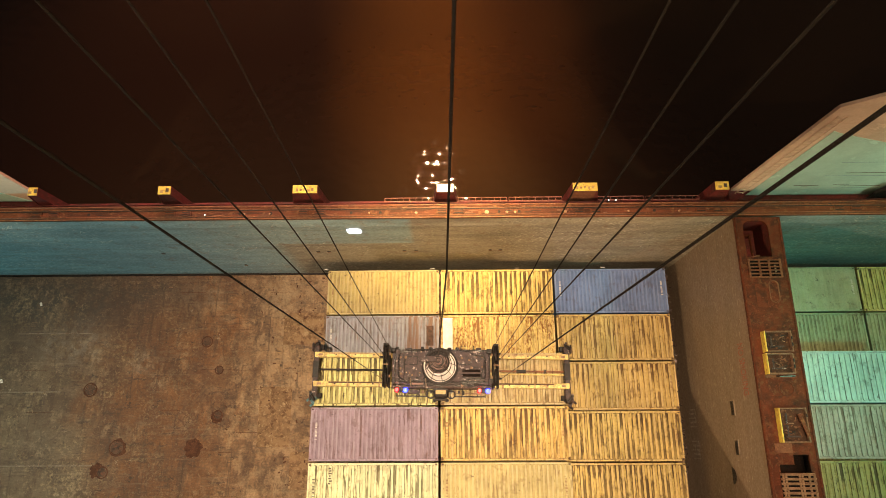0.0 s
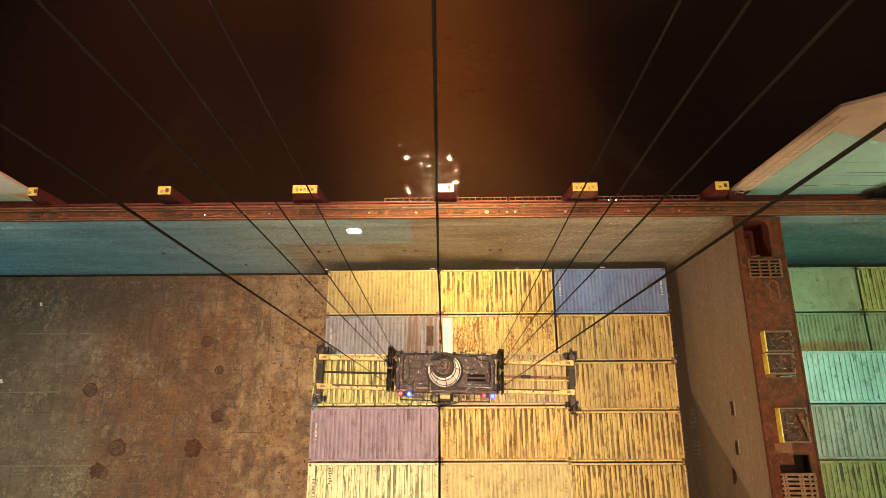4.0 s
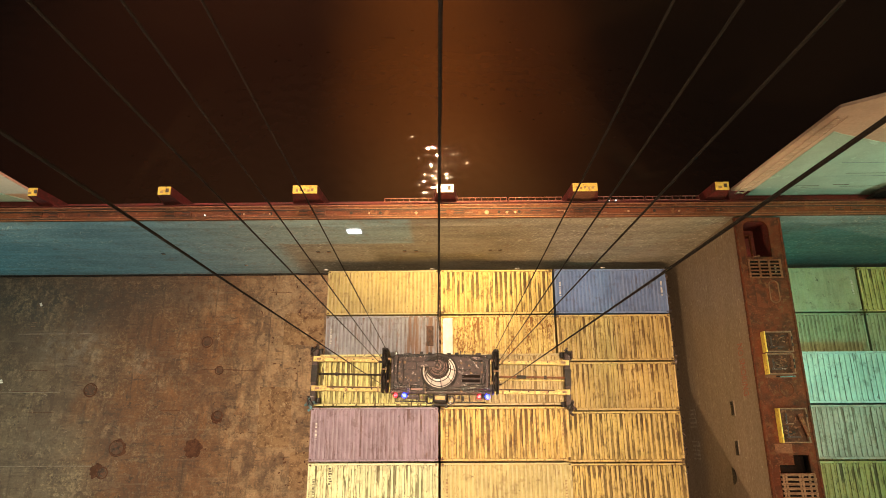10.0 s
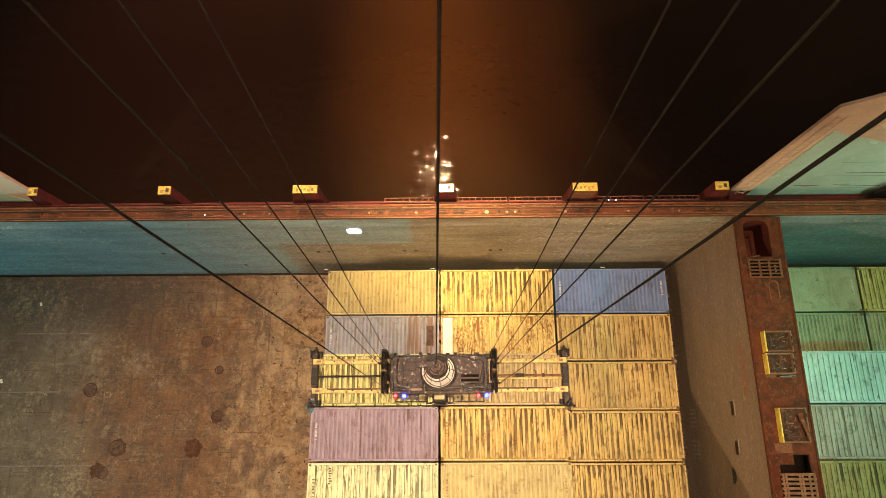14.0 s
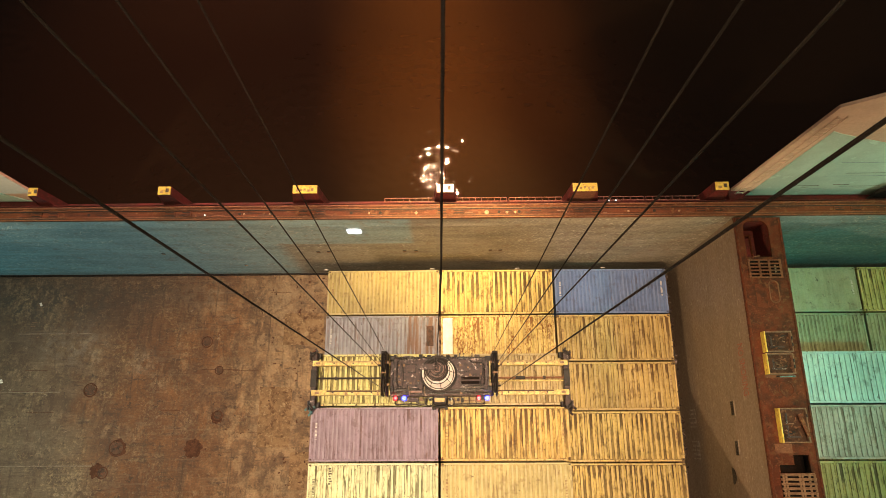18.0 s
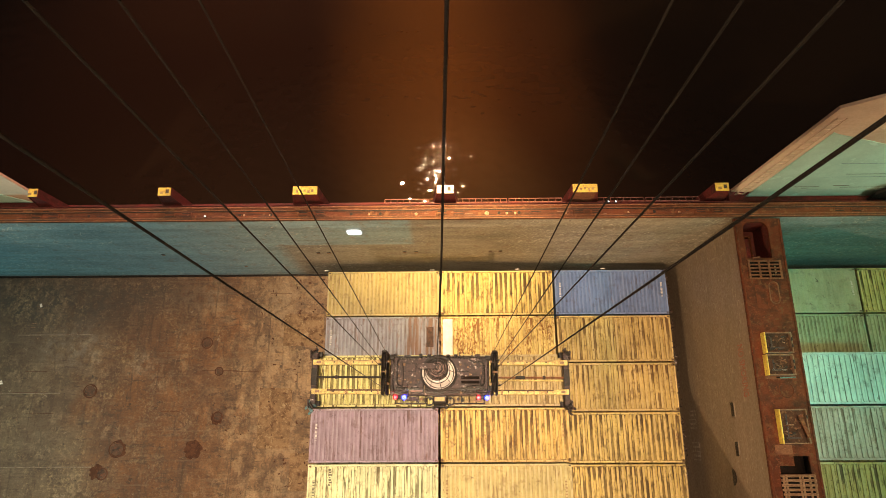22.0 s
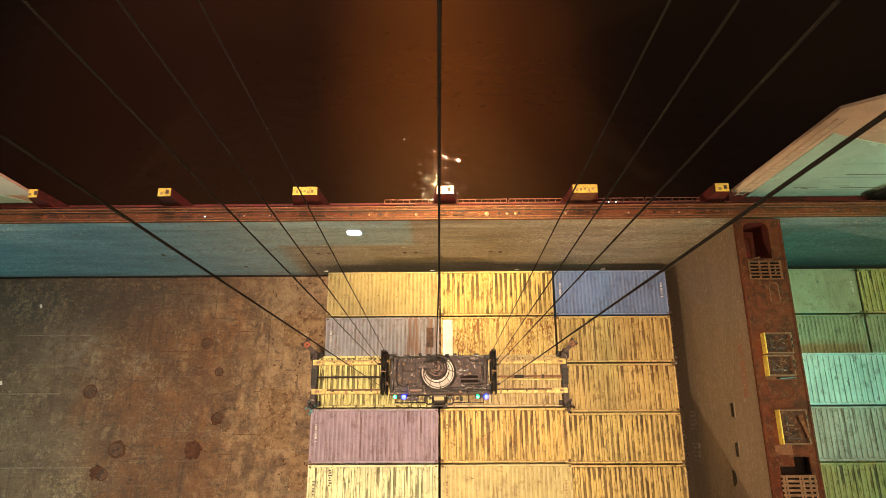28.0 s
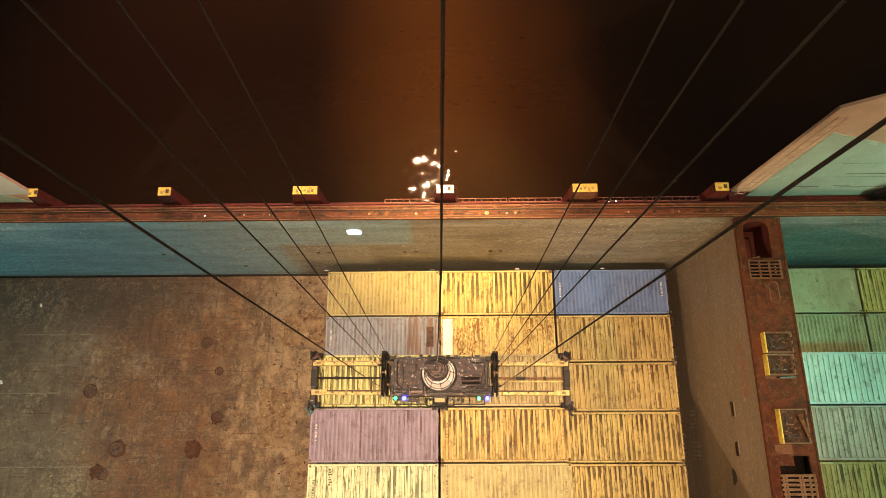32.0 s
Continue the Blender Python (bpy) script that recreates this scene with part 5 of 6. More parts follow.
# Lugs, brackets and pipe stubs break the outline of the block.
for x, y, n, w, z, mat in ((-2.16, 0.92, 0.10, 0.09, 1.86, M_BLACK), (-2.02, 1.02, 0.06, 0.07, 1.7, M_GREASE), (-1.5, 1.0, 0.16, 0.05, 1.62, M_HEAD), (-0.86, 1.01, 0.07, 0.08, 1.8, M_BLACK),
                           (0.74, 1.0, 0.08, 0.07, 1.78, M_GREASE), (1.72, 1.02, 0.12, 0.06, 1.66, M_HEAD), (2.2, 0.9, 0.12, 0.10, 1.84, M_BLACK), (2.26, -0.46, 0.10, 0.12, 1.8, M_BLACK),
                           (-2.14, -0.46, 0.08, 0.14, 1.8, M_BLACK), (1.1, -0.55, 0.13, 0.06, 1.62, M_GREASE), (1.6, -0.57, 0.08, 0.08, 1.7, M_BLACK), (-1.05, -0.56, 0.26, 0.05, 1.6, M_LINER), (0.98, -0.62, 0.06, 0.05, 1.5, M_GRATE)):
    part("bracket", block(B(), x - n, x + n, y - w, y + w, 1.4, z, 0.02), mat, head)
for x0, x1, y, r in ((-1.95, -0.9, -0.44, 0.035), (-1.9, -1.0, 0.90, 0.025), (0.9, 2.05, -0.45, 0.030), (0.85, 1.35, 0.30, 0.022)):
    part("block_pipe", tube(B(), (x0, y, 1.74), (x1, y, 1.75), r, 7), M_GREASE, head)
rnd = random.Random(21)
for k in range(26):
    x, y = rnd.choice((-1, 1)) * rnd.uniform(0.95, 2.0) + 0.05, rnd.uniform(-0.4, 0.85)
    n, w = rnd.uniform(0.02, 0.07), rnd.uniform(0.02, 0.06)
    part("fitting", block(B(), x - n, x + n, y - w, y + w, 1.68, 1.7 + rnd.uniform(0.01, 0.06), 0.008), rnd.choice((M_CAST, M_HEAD, M_BLACK, M_HEAD)), head)
for k in range(30):
    x, y = rnd.choice((-1, 1)) * rnd.uniform(0.9, 2.12) + 0.05, rnd.choice((-0.42, 0.86, rnd.uniform(-0.4, 0.8)))
    r = rnd.uniform(0.014, 0.03)
    part("rivet", tube(B(), (x, y, 1.68), (x, y, 1.71 + r), r, 6), rnd.choice((M_BOSS, M_BOSS, M_GREASE, M_WORN)), head)
for k, (x, y0, y1) in enumerate(((-1.72, 0.7, -0.45), (1.88, 0.8, -0.4))):
    bm = B()
    pts = [(x + 0.09 * math.sin(3 * f + k), y0 + (y1 - y0) * f, 1.76 + 0.04 * math.sin(5 * f)) for f in (0, .2, .4, .6, .8, 1)]
    part("hose", pipe(bm, pts, 0.022, 6), M_BLACK, head)
for s in (-1, 1):
    for k in range(3):
        x = s * (0.66 + 0.19 * k)
        part("lower_fitting", block(B(), x - 0.06, x + 0.06, -1.0 + 0.07 * (k % 2), -0.8, 0.5, 0.62 + 0.08 * (k % 3), 0.015), (M_BLACK, M_GRATE, M_HEAD)[(k + (s > 0)) % 3], spreader)
    for y in (0.83, -0.53):
        for k in range(2):
            x = s * (2.9 + 1.5 * k)
            part("beam_band", block(B(), x - 0.04, x + 0.04, y - 0.12, y + 0.12, 0.29, 0.63, 0.01), M_RAIL, spreader)
        part("wear_strip", block(B(), min(s * 2.4, s * 5.3), max(s * 2.4, s * 5.3), y + 0.03, y + 0.1, 0.62, 0.63), M_RUST if y < 0 else M_RAIL, spreader)
    part("centre_rib", block(B(), s * 5.95 - 0.145, s * 5.95 + 0.145, -0.25, 0.55, 0.5, 0.58, 0.02), M_BLACK, spreader)

# The cable basket: a dark tub, lined with cream plates, with the slack cable coiled in it.
BC = Vector((-0.04, 0.20, 1.68))
basket = part("cable_basket", ring(B(), BC + Vector((0, 0, 0.42)), 0.82, 0.032, "Z", 36, 7), M_BLACK, spreader, "round cable basket")
part("rim_foot", ring(B(), BC + Vector((0, 0, 0.05)), 0.86, 0.045, "Z", 32, 7), M_BLACK, basket)
bm = B()
bmesh.ops.create_cone(bm, cap_ends=False, segments=36, radius1=0.84, radius2=0.82, depth=0.4, matrix=Matrix.Translation(BC + Vector((0, 0, 0.22))))
part("tub", bm, M_HEAD, basket)
bm = B()
bmesh.ops.create_circle(bm, cap_ends=True, segments=32, radius=0.82, matrix=Matrix.Translation(BC + Vector((0, 0, 0.015))))
part("tub_floor", bm, M_BASKET, basket)
for i in range(9):
    a0, a1 = radians(40 * i + 1.5), radians(40 * i + 38.5)
    bm = B()
    vi, vo = [], []
    for k in range(6):
        a = a0 + (a1 - a0) * k / 5
        vi.append(bm.verts.new(BC + Vector((0.46 * math.cos(a), 0.46 * math.sin(a), 0.10))))
        vo.append(bm.verts.new(BC + Vector((0.79 * math.cos(a), 0.79 * math.sin(a), 0.30))))
    for k in range(5):
        bm.faces.new((vi[k], vi[k + 1], vo[k + 1], vo[k]))
    part("lining_plate", bm, M_BASKET, basket)
# A dark hood covers the far half of the tub.
bm = B()
hood = [[bm.verts.new(BC + Vector((r * math.cos(a) - 0.03, r * math.sin(a), z))) for a in (radians(48 + 12.0 * k) for k in range(11))] for r, z in ((0.52, 0.36), (0.86, 0.40), (0.88, 0.2))]
for p_, q_ in zip(hood, hood[1:]):
    for k in range(10):
        bm.faces.new((p_[k], p_[k + 1], q_[k + 1], q_[k]))
part("hood", bm, M_BLACK, basket, "dark hood plate")
rnd = random.Random(4)
part("coil_bed", tube(B(), BC + Vector((-0.08, 0.20, 0.2)), BC + Vector((-0.08, 0.21, 0.33)), 0.56, 28, 0.53), M_LINER, basket, "stained pink-brown basket floor under the coil")
for k in range(12):
    r = 0.06 + 0.036 * k
    part("cable_turn", ring(B(), BC + Vector((-0.08 + rnd.uniform(-.04, .04), 0.30 - 0.012 * k + rnd.uniform(-.04, .04), 0.43 - 0.005 * k + 0.018 * (k % 3))), r, 0.016, "Z", 28, 6), (M_CABLE, M_GREASE)[k % 2], basket, "turn of coiled cable")
for x, y, r in ((-0.06, 0.18, 0.48), (-0.07, 0.17, 0.53), (-0.05, 0.10, 0.60), (0.02, -0.02, 0.71)):
    part("cable_turn", ring(B(), BC + Vector((x, y, 0.40)), r, 0.020, "Z", 32, 6), M_CABLE, basket)
for i in range(9):
    a = radians(40 * i)
    part("spoke", tube(B(), BC + Vector((0.30 * math.cos(a) - 0.06, 0.30 * math.sin(a) + 0.22, 0.40)), BC + Vector((0.82 * math.cos(a), 0.82 * math.sin(a), 0.43)), 0.017, 6), M_CABLE, basket)
for x in (-0.5, 0.42):
    part("ear", block(B(), x - 0.1, x + 0.1, 0.98, 1.1, 1.5, 1.95, 0.03), M_BLACK, basket)

for o in (basket, *basket.children):
    o.data.transform(Matrix.Translation(BC) @ Matrix.Diagonal((0.93, 0.93, 1.0, 1.0)) @ Matrix.Translation(-BC))

# Signal lamps: a blue lens, and an added drum whose turn stands in for red switching to green.
drums = []
for x in (-1.82, 1.98):
    part("lamp_bracket", block(B(), x - 0.3, x + 0.3, -0.9, -0.72, 0.98, 1.06, 0.01), M_BLACK, spreader)
    part("blue_lamp", tube(B(), (x + 0.19, -0.83, 1.06), (x + 0.19, -0.83, 1.18), 0.12, 10, 0.09), M_BLUE_LED, spreader, "glowing blue lamp")
    drum = part("signal_drum", tube(B(), (-0.11, 0, 0), (0.11, 0, 0), 0.1, 12), M_BLACK, spreader, "drum that turns in place of a lamp's colour switch")
    drum.matrix_basis = Matrix.Translation((x - 0.2, -0.83, 1.15))
    for angle, mat in ((0, M_RED_LED), (180, M_GREEN_LED)):
        lens = part("red_lens" if angle == 0 else "green_lens", tube(B(), (0, 0, 0.05), (0, 0, 0.13), 0.1, 12, 0.07), mat, drum)
        lens.matrix_basis = Matrix.Rotation(radians(angle), 4, "X")
    drums.append((drum, x - 0.2))

# Corner flippers: arms with an orange tip, hinged on the corner housings.
flippers = []
for s, q, turn in ((-1, 1, 128), (1, 1, 48), (-1, -1, 215), (1, -1, -35)):
    arm = part("flipper", outline(B(), ((0.0, -0.06), (0.0, 0.06), (0.46, 0.04), (0.46, -0.04)), -0.09, 0.10), M_TEALP if s < 0 and q < 0 else M_HEAD, spreader, "hinged corner guide arm")
    tip = M_TEALP if s < 0 and q < 0 else M_HEAD
    part("flipper_tip", outline(B(), ((0.42, -0.05), (0.46, 0.06), (0.72, 0.04), (0.72, -0.04)), -0.16, 0.16), tip, arm)
    part("tip_wing", outline(B(), ((0.62, -0.05), (0.62, 0.05), (0.80, 0.16), (0.80, 0.08)), 0.10, 0.20), tip, arm)
    part("tip_wing", outline(B(), ((0.62, -0.05), (0.62, 0.05), (0.80, 0.16), (0.80, 0.08)), -0.20, -0.10), tip, arm)
    if q > 0:
        part("tip_plate", outline(B(), ((0.44, 0.065), (0.48, 0.095), (0.70, 0.075), (0.70, 0.045)), -0.13, 0.13), M_ORANGE if s < 0 else M_EDGE, arm, "orange painted face of the tip")
        part("tip_bolt", block(B(), 0.54, 0.60, -0.03, 0.03, 0.07, 0.11, 0.01), M_BLACK, arm)
    part("flipper_pin", tube(B(), (0, -0.16, 0), (0, 0.16, 0), 0.07, 8), M_BLACK, arm)
    flippers.append((arm, Vector((s * 6.0, 1.28 if q > 0 else -1.18, 0.6)), turn, q))

# ---- ropes ----
ROPES = (((-2.59, -0.42, 1.75), (-2.25, 1.41, 40)), ((-2.77, 0.58, 1.95), (-2.64, 2.63, 40)), ((-2.68, 0.77, 1.95), (-2.60, 3.54, 40)), ((-2.38, 1.01, 2.1), (-2.29, 4.34, 40)),
         ((2.46, 1.16, 2.1), (1.87, 3.44, 40)), ((2.69, 0.77, 1.95), (1.95, 2.69, 40)), ((2.69, 0.54, 1.95), (2.22, 2.13, 40)), ((2.75, -0.32, 1.75), (1.77, 1.06, 40)))
ropes = []
for low, top in ROPES:
    bm = B()
    tube(bm, (0, 0, 0), (0, 0, 34), 0.0130, 8)
    ob = part("hoist_rope", bm, M_ROPE)
    tagged(ob, "greased steel hoist rope running up from the head block", "rope", "hoist ropes")
    ropes.append((ob, Vector(low), Vector(top)))
    x = math.copysign(2.5, low[0])
    part("rope_guide", tube(B(), (x, low[1], low[2] - 0.1), (low[0], low[1], low[2] + 0.02), 0.045, 8), M_BLACK, head)
cables = []
power_cable = holder("power_cable")
tagged(power_cable, "black rubber power cable hanging down to the cable basket", "cable")
for length in (16.65, 17.0):
    cables.append(part("cable_length", tube(B(), (0, 0, 0), (0, 0, length), 0.0195, 10), M_CABLE, power_cable))

# ---- cell guides in the gap between the stacks ----
for k, (y, h) in enumerate(((8.45, 2.5), (7.75, 2.35), (7.0, 2.48), (6.05, 2.5), (5.3, 2.4), (4.6, 2.45))):
    ob = holder("cell_guide", Matrix.Translation((X0 + L + 0.058, y, 0)))
    tagged(ob, "rusty red steel guide post in the gap between containers", "guide post", "guide posts between the stacks")
    part("guide_post", block(B(), -0.04, 0.04, -0.26, 0.22, 0, h, 0.006), M_EDGE, ob)
    part("guide_shoe", block(B(), -0.045, 0.045, -0.05, 0.07, h, h + 0.05, 0.01), M_CAST, ob)

bm = B()
rnd = random.Random(29)
for k in range(70):
    x, y = 11.74 + abs(rnd.gauss(0, 0.07)), rnd.uniform(-3.6, 8.9)
    n, w, z = rnd.uniform(0.02, 0.09), rnd.uniform(0.015, 0.045), HC - 0.01
    a = rnd.uniform(0, 3)
    tube(bm, (x - n * math.cos(a), y - n * math.sin(a), z + w * 0.5), (x + n * math.cos(a), y + n * math.sin(a), z + w * 0.5), w, 5)
edge_scraps = part("lashing_scraps", bm, M_HEAD)
tagged(edge_scraps, "rusty scraps of lashing gear along the container edges", "debris", kind="stuff")
bm = B()
for k in range(26):
    y, z = rnd.uniform(-3.4, 8.7), HC - 0.02
    x = X0 + (L + 0.02 if k % 2 else L + 0.10)
    if y < 3.8:
        z += HC
    tube(bm, (x, y - 0.05, z), (x, y + 0.05, z), 0.028, 6)
pale_scraps = part("lashing_pins", bm, M_BOSS)
tagged(pale_scraps, "pale worn lashing pins in the gap between stacks", "debris", kind="stuff")

# ---- floor details ----
for x, y, r in ((-13.97, 5.38, 0.3), (-18.36, -0.42, 0.42), (-20.31, 2.71, 0.36), (-13.13, 3.77, 0.22), (-12.98, 1.29, 0.25), (-19.0, -1.7, 0.3)):
    ob = part("floor_socket", ring(B(), (0, 0, 0.0), r, 0.035, "Z", 24, 6), M_SOCKET)
    ob.location = (x, y, 0.008)
    tagged(ob, "rusty round socket ring on the hold floor", "socket", "sockets in the hold floor")
    part("socket_cap", tube(B(), (0, 0, -0.008), (0, 0, 0.01), r * 0.8, 20), M_RUST, ob)
for x, y in ((-23.97, 7.63), (-25.45, 3.21)):
    ob = part("litter", block(B(), -0.065, 0.065, -0.11, 0.11, 0, 0.05, 0.02), M_MARK)
    ob.location = (x, y, 0)
    ob.rotation_euler = (0, 0, 0.4)
    tagged(ob, "scrap of white litter on the rusty floor", "litter", "scraps of litter")

# Dark rust blots and scraps lie about the floor.
for k, (x, y, r) in enumerate(((-14.15, -0.44, 0.56), (-19.3, -1.6, 0.46), (-20.3, 2.7, 0.36), (-13.0, 1.2, 0.4), (-18.25, -0.4, 0.5))):
    bm = B()
    rnd = random.Random(k)
    rim_ = [(r * f * math.cos(a), r * f * math.sin(a)) for a, f in ((2 * math.pi * i / 26, rnd.uniform(0.7, 1.0)) for i in range(26))]
    low, top = [bm.verts.new((x_, y_, 0.0)) for x_, y_ in rim_], [bm.verts.new((x_ * 0.94, y_ * 0.94, 0.004)) for x_, y_ in rim_]
    peak = bm.verts.new((0, 0, 0.006))
    for i in range(26):
        bm.faces.new((low[i], low[(i + 1) % 26], top[(i + 1) % 26], top[i]))
        bm.faces.new((top[i], top[(i + 1) % 26], peak))
    ob = part("rust_scale", bm, M_SOCKET, floor)
    ob.location = (x, y, 0.001)
bm = B()
rnd = random.Random(11)
for k in range(80):
    x, y = -7.0 - abs(rnd.gauss(0, 2.6)), rnd.uniform(-3.5, 9.1)
    a, n, w = rnd.uniform(0, 3), rnd.uniform(0.02, 0.09), rnd.uniform(0.03, 0.09)
    tube(bm, (x - n * math.cos(a), y - n * math.sin(a), 0.02), (x + n * math.cos(a), y + n * math.sin(a), 0.02), w * 0.5, 5)
scraps = part("floor_scraps", bm, M_SOCKET)
tagged(scraps, "dark scraps of dunnage and rust flakes on the hold floor", "debris", kind="stuff")
bm = B()
for k in range(60):
    x, y = rnd.uniform(-26, -7.2), rnd.uniform(-3.8, 9.0)
    a, n = rnd.choice((0, 0, 1.57, rnd.uniform(0, 3))), rnd.uniform(0.04, 0.16)
    tube(bm, (x - n * math.cos(a), y - n * math.sin(a), 0.012), (x + n * math.cos(a), y + n * math.sin(a), 0.012), 0.012, 5)
flakes = part("floor_flakes", bm, M_GRATE)
tagged(flakes, "pale flakes of paint and wood on the hold floor", "debris", kind="stuff")
for y, x0, x1 in ((-1.35, -26, -19.6), (2.6, -26, -22.0), (5.9, -25, -20.5)):
    part("weld_bead", block(B(), x0, x1, y - 0.03, y + 0.03, -0.002, 0.005), M_BEAD, floor, "pale scraped weld bead")
rnd = random.Random(17)
for k in range(15):
    x, y, n = rnd.uniform(-24, -8), -3.0 + 1.13 * rnd.randrange(11) + rnd.uniform(-0.05, 0.05), rnd.uniform(0.3, 1.1)
    part("floor_seam", block(B(), x - n, x + n, y - 0.010, y + 0.010, -0.002, 0.003), M_SOCKET, floor, "rusted seam")

for x0, x1, y0, y1 in ((-10.7, -8.9, -0.4, 2.8), (-9.6, -7.3, 5.2, 7.0), (-8.8, -7.0, -2.6, -0.7)):
    part("doubler_plate", block(B(), x0, x1, y0, y1, -0.002, 0.006, 0.003), M_SCALE, floor, "tan scaled doubler plate")
    for y in (y0, y1):
        part("weld_bead", block(B(), x0, x1, y - 0.02, y + 0.02, 0.0, 0.010, 0.004), M_SCALE, floor)

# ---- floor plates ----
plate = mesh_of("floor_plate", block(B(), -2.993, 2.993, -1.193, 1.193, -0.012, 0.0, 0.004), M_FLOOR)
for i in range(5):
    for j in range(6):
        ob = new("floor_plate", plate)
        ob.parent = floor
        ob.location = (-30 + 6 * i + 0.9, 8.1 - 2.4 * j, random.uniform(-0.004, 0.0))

# ---- what moves ----
SWAY = (
    (0, 0.091, 0.191, 0.112, -0.90),
    (0.5, 0.109, 0.179, 0.130, -1.03),
    (1, 0.153, 0.145, 0.188, -1.28),
    (1.5, 0.209, 0.090, 0.195, -1.47),
    (2, 0.261, 0.026, 0.184, -1.64),
    (2.5, 0.295, -0.017, 0.168, -1.75),
    (3, 0.310, -0.030, 0.183, -1.82),
    (3.5, 0.314, -0.026, 0.207, -1.82),
    (5.5, 0.201, 0.010, 0.210, -1.03),
    (6, 0.200, 0.004, 0.227, -1.07),
    (6.5, 0.197, -0.007, 0.236, -1.24),
    (7, 0.187, -0.021, 0.260, -1.53),
    (7.5, 0.177, -0.037, 0.274, -1.64),
    (8, 0.161, -0.050, 0.300, -1.69),
    (8.5, 0.144, -0.057, 0.329, -1.60),
    (9, 0.117, -0.055, 0.326, -1.56),
    (9.5, 0.093, -0.060, 0.333, -1.41),
    (10, 0.064, -0.055, 0.328, -1.21),
    (10.5, 0.045, -0.064, 0.328, -1.04),
    (11, 0.027, -0.069, 0.302, -0.70),
    (11.5, 0.018, -0.092, 0.277, -0.40),
    (12, 0.014, -0.111, 0.265, -0.08),
    (12.5, 0.016, -0.129, 0.232, -0.02),
    (13, 0.022, -0.113, 0.162, 0.02),
    (13.5, 0.027, -0.077, 0.087, 0.05),
    (14, 0.020, -0.039, 0.033, 0.11),
    (14.5, 0.014, -0.023, 0.018, 0.17),
    (16.5, 0.011, -0.097, 0.125, -0.19),
    (17, 0.017, -0.112, 0.159, -0.15),
    (17.5, 0.027, -0.142, 0.222, -0.12),
    (18, 0.033, -0.150, 0.217, -0.06),
    (18.5, 0.036, -0.149, 0.234, -0.03),
    (19, 0.040, -0.149, 0.213, -0.09),
    (19.5, 0.050, -0.152, 0.232, -0.10),
    (20, 0.053, -0.151, 0.213, -0.13),
    (20.5, 0.049, -0.138, 0.220, -0.08),
    (21, 0.045, -0.115, 0.221, -0.17),
    (21.5, 0.043, -0.095, 0.208, -0.40),
    (22, 0.035, -0.069, 0.157, -0.47),
    (22.5, 0.026, -0.047, 0.100, -0.33),
    (23, 0.000, 0.000, 0.000, 0.00),
    (23.5, 0.000, 0.000, 0.000, 0.00),
    (24, 0.000, 0.000, 0.000, 0.00),
    (24.5, 0.000, 0.000, 0.000, 0.00),
    (25, 0.000, 0.000, 0.000, 0.00),
    (25.5, 0.000, 0.000, 0.000, 0.00),
    (27.5, 0.000, 0.000, 0.000, 0.00),
    (28, 0.000, 0.000, 0.000, 0.00),
    (28.5, 0.000, 0.000, 0.000, 0.00),
    (29, 0.000, 0.000, 0.000, 0.00),
    (29.5, 0.000, 0.000, 0.000, 0.00),
    (30, 0.000, 0.000, 0.000, 0.00),
    (30.5, 0.000, 0.000, 0.000, 0.00),
    (31, 0.000, 0.000, 0.000, 0.00),
    (31.5, 0.030, -0.086, 0.134, -0.29),
    (32, 0.043, -0.119, 0.200, -0.44),
)
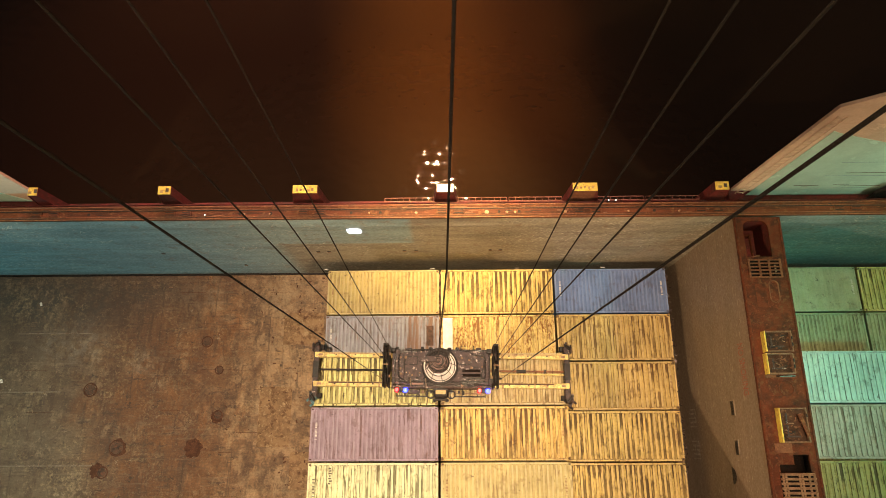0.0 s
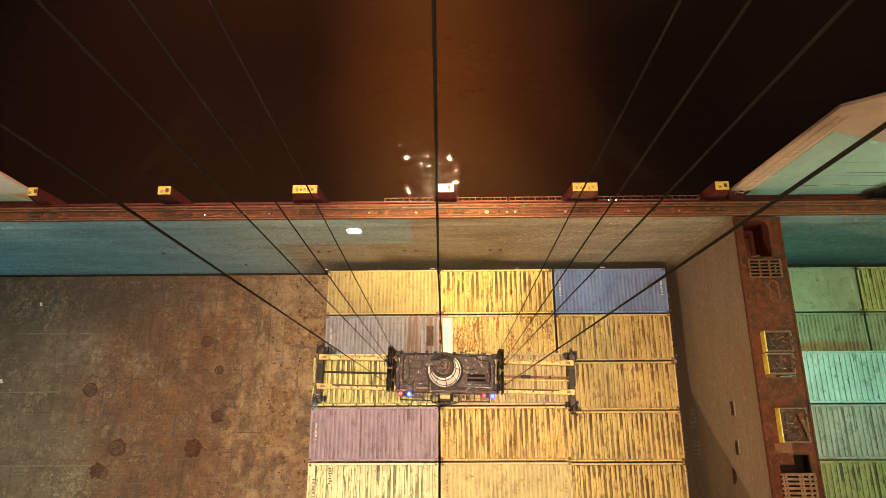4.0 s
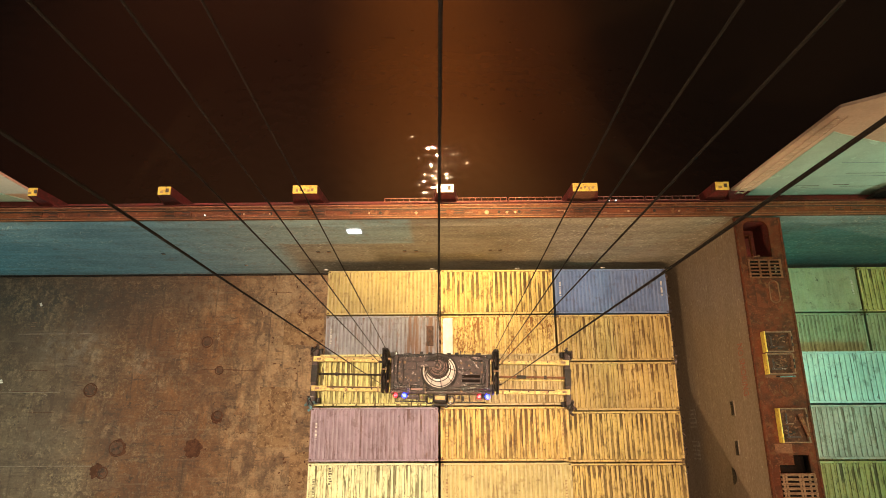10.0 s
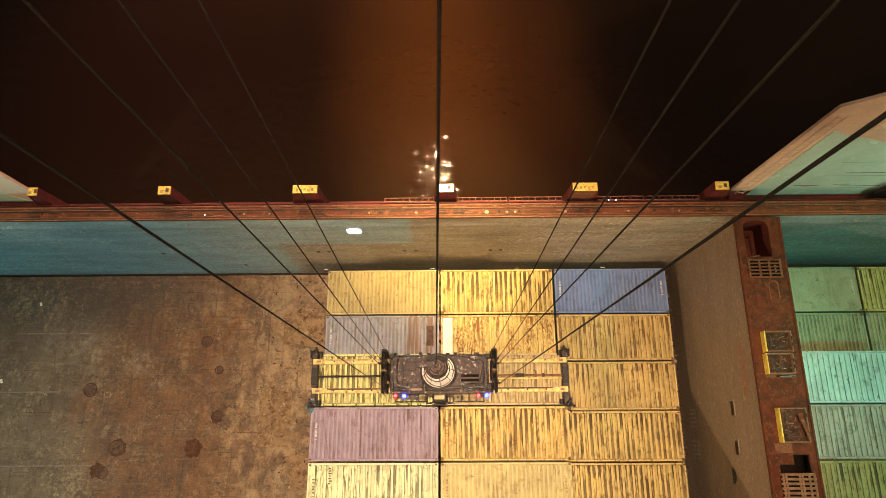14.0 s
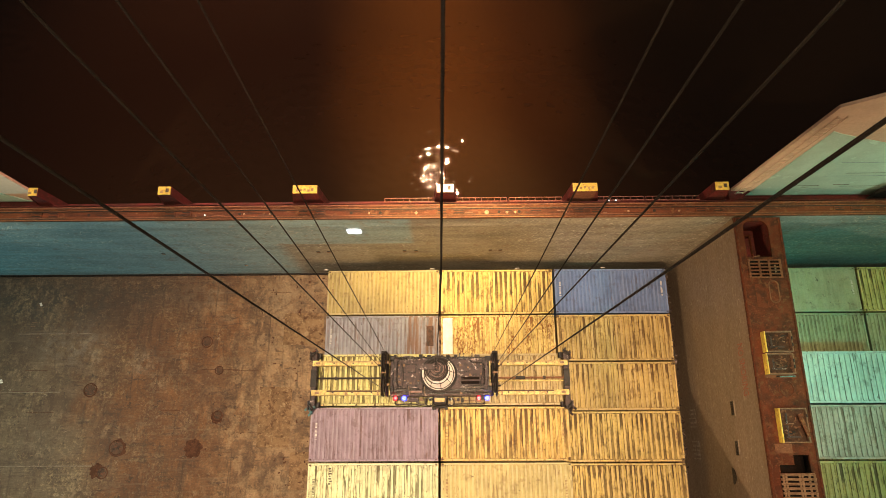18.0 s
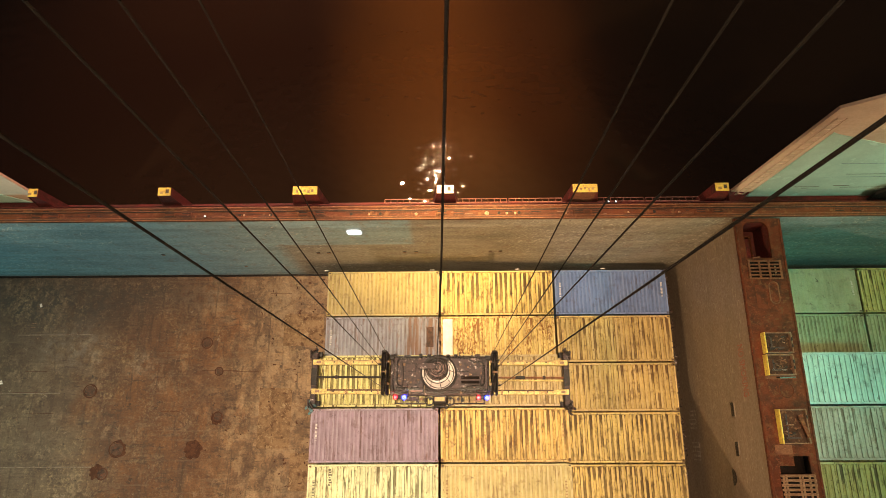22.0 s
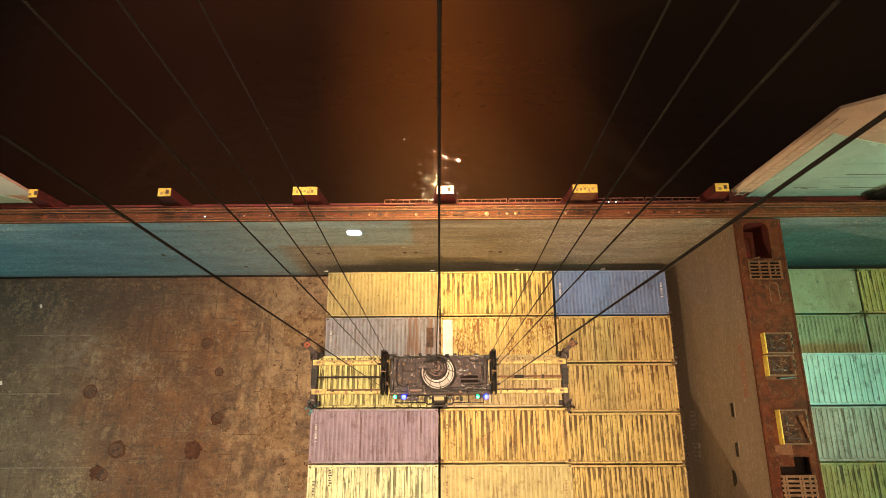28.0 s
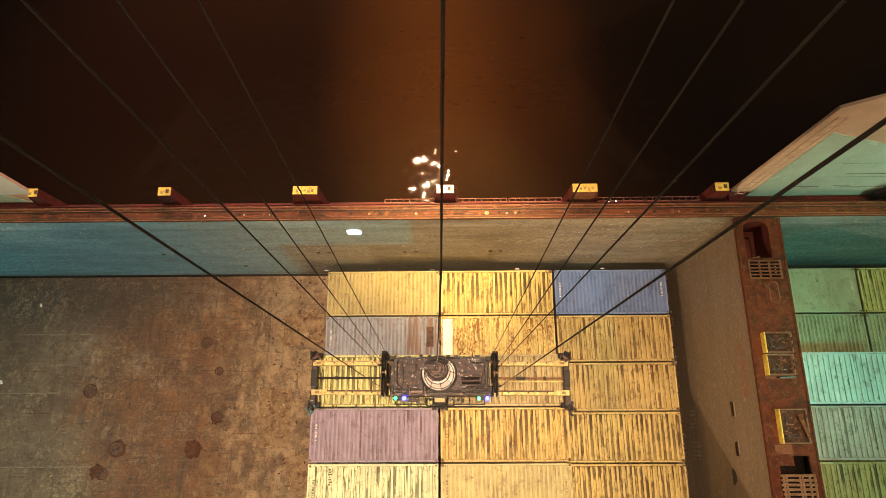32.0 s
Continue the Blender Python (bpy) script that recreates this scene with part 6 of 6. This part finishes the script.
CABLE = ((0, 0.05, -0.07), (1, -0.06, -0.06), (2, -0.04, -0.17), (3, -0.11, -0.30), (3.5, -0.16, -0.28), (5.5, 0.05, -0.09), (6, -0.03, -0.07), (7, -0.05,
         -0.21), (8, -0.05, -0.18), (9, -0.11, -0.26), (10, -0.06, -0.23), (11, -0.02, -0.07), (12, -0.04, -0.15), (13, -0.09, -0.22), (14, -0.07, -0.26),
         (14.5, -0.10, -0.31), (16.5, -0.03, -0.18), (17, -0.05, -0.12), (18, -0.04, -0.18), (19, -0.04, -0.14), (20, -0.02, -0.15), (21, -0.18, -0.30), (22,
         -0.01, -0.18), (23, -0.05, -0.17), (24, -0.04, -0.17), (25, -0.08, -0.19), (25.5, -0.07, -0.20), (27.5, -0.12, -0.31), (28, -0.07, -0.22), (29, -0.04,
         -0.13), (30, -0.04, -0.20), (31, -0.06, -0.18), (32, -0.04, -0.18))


def between(rows, t):
    for a, b in zip(rows, rows[1:]):
        if t <= b[0]:
            f = (t - a[0]) / (b[0] - a[0])
            return [u + (v - u) * f for u, v in zip(a[1:], b[1:])]
    return list(rows[-1][1:])


def rod(a, b):
    return Matrix.Translation(a) @ (b - a).to_track_quat("Z", "Y").to_matrix().to_4x4()


def swung(t):
    dx, dy, dz, turn = between(SWAY, t)
    return Matrix.Translation(HOME + Vector((dx, dy, dz + 0.02))) @ Matrix.Rotation(radians(turn), 4, "Z")


def motions():
    whens = [row[0] for row in SWAY]
    walk(spreader, [(t, swung(t)) for t in whens])
    for ob, low, top in ropes:
        walk(ob, [(t, rod(swung(t) @ low, top)) for t in whens])
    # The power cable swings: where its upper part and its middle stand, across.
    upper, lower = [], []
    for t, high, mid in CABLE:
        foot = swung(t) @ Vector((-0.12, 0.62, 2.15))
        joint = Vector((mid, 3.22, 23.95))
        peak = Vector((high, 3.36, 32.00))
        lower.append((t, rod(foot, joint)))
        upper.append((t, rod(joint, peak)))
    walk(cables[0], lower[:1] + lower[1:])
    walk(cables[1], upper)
    for arm, at, turn, q in flippers:
        def hinged(angle):
            return Matrix.Translation(at) @ Matrix.Rotation(radians(turn), 4, "Z") @ Matrix.Rotation(radians(-angle), 4, "Y")
        if q > 0:
            walk(arm, [(t, hinged(a)) for t, a in ((0, -78), (26.0, -78), (27.0, -15), (27.5, 5), (27.8, 15), (28.0, 32), (28.3, 62), (28.6, 112), (28.8, 116), (32, 116))])
        else:
            walk(arm, [(0, hinged(-70)), (32, hinged(-70))])
    for drum, x in drums:
        walk(drum, [(t, Matrix.Translation((x, -0.83, 1.15)) @ Matrix.Rotation(radians(-a), 4, "X")) for t, a in ((0, 0), (24.4, 0), (24.6, 85), (25.0, 100), (25.2, 180), (32, 180))])
    # The ripples drift along the hull.
    walk(water, [(t, pose(2.3 * t, 0, 0)) for t in range(0, 33, 4)])


motions()
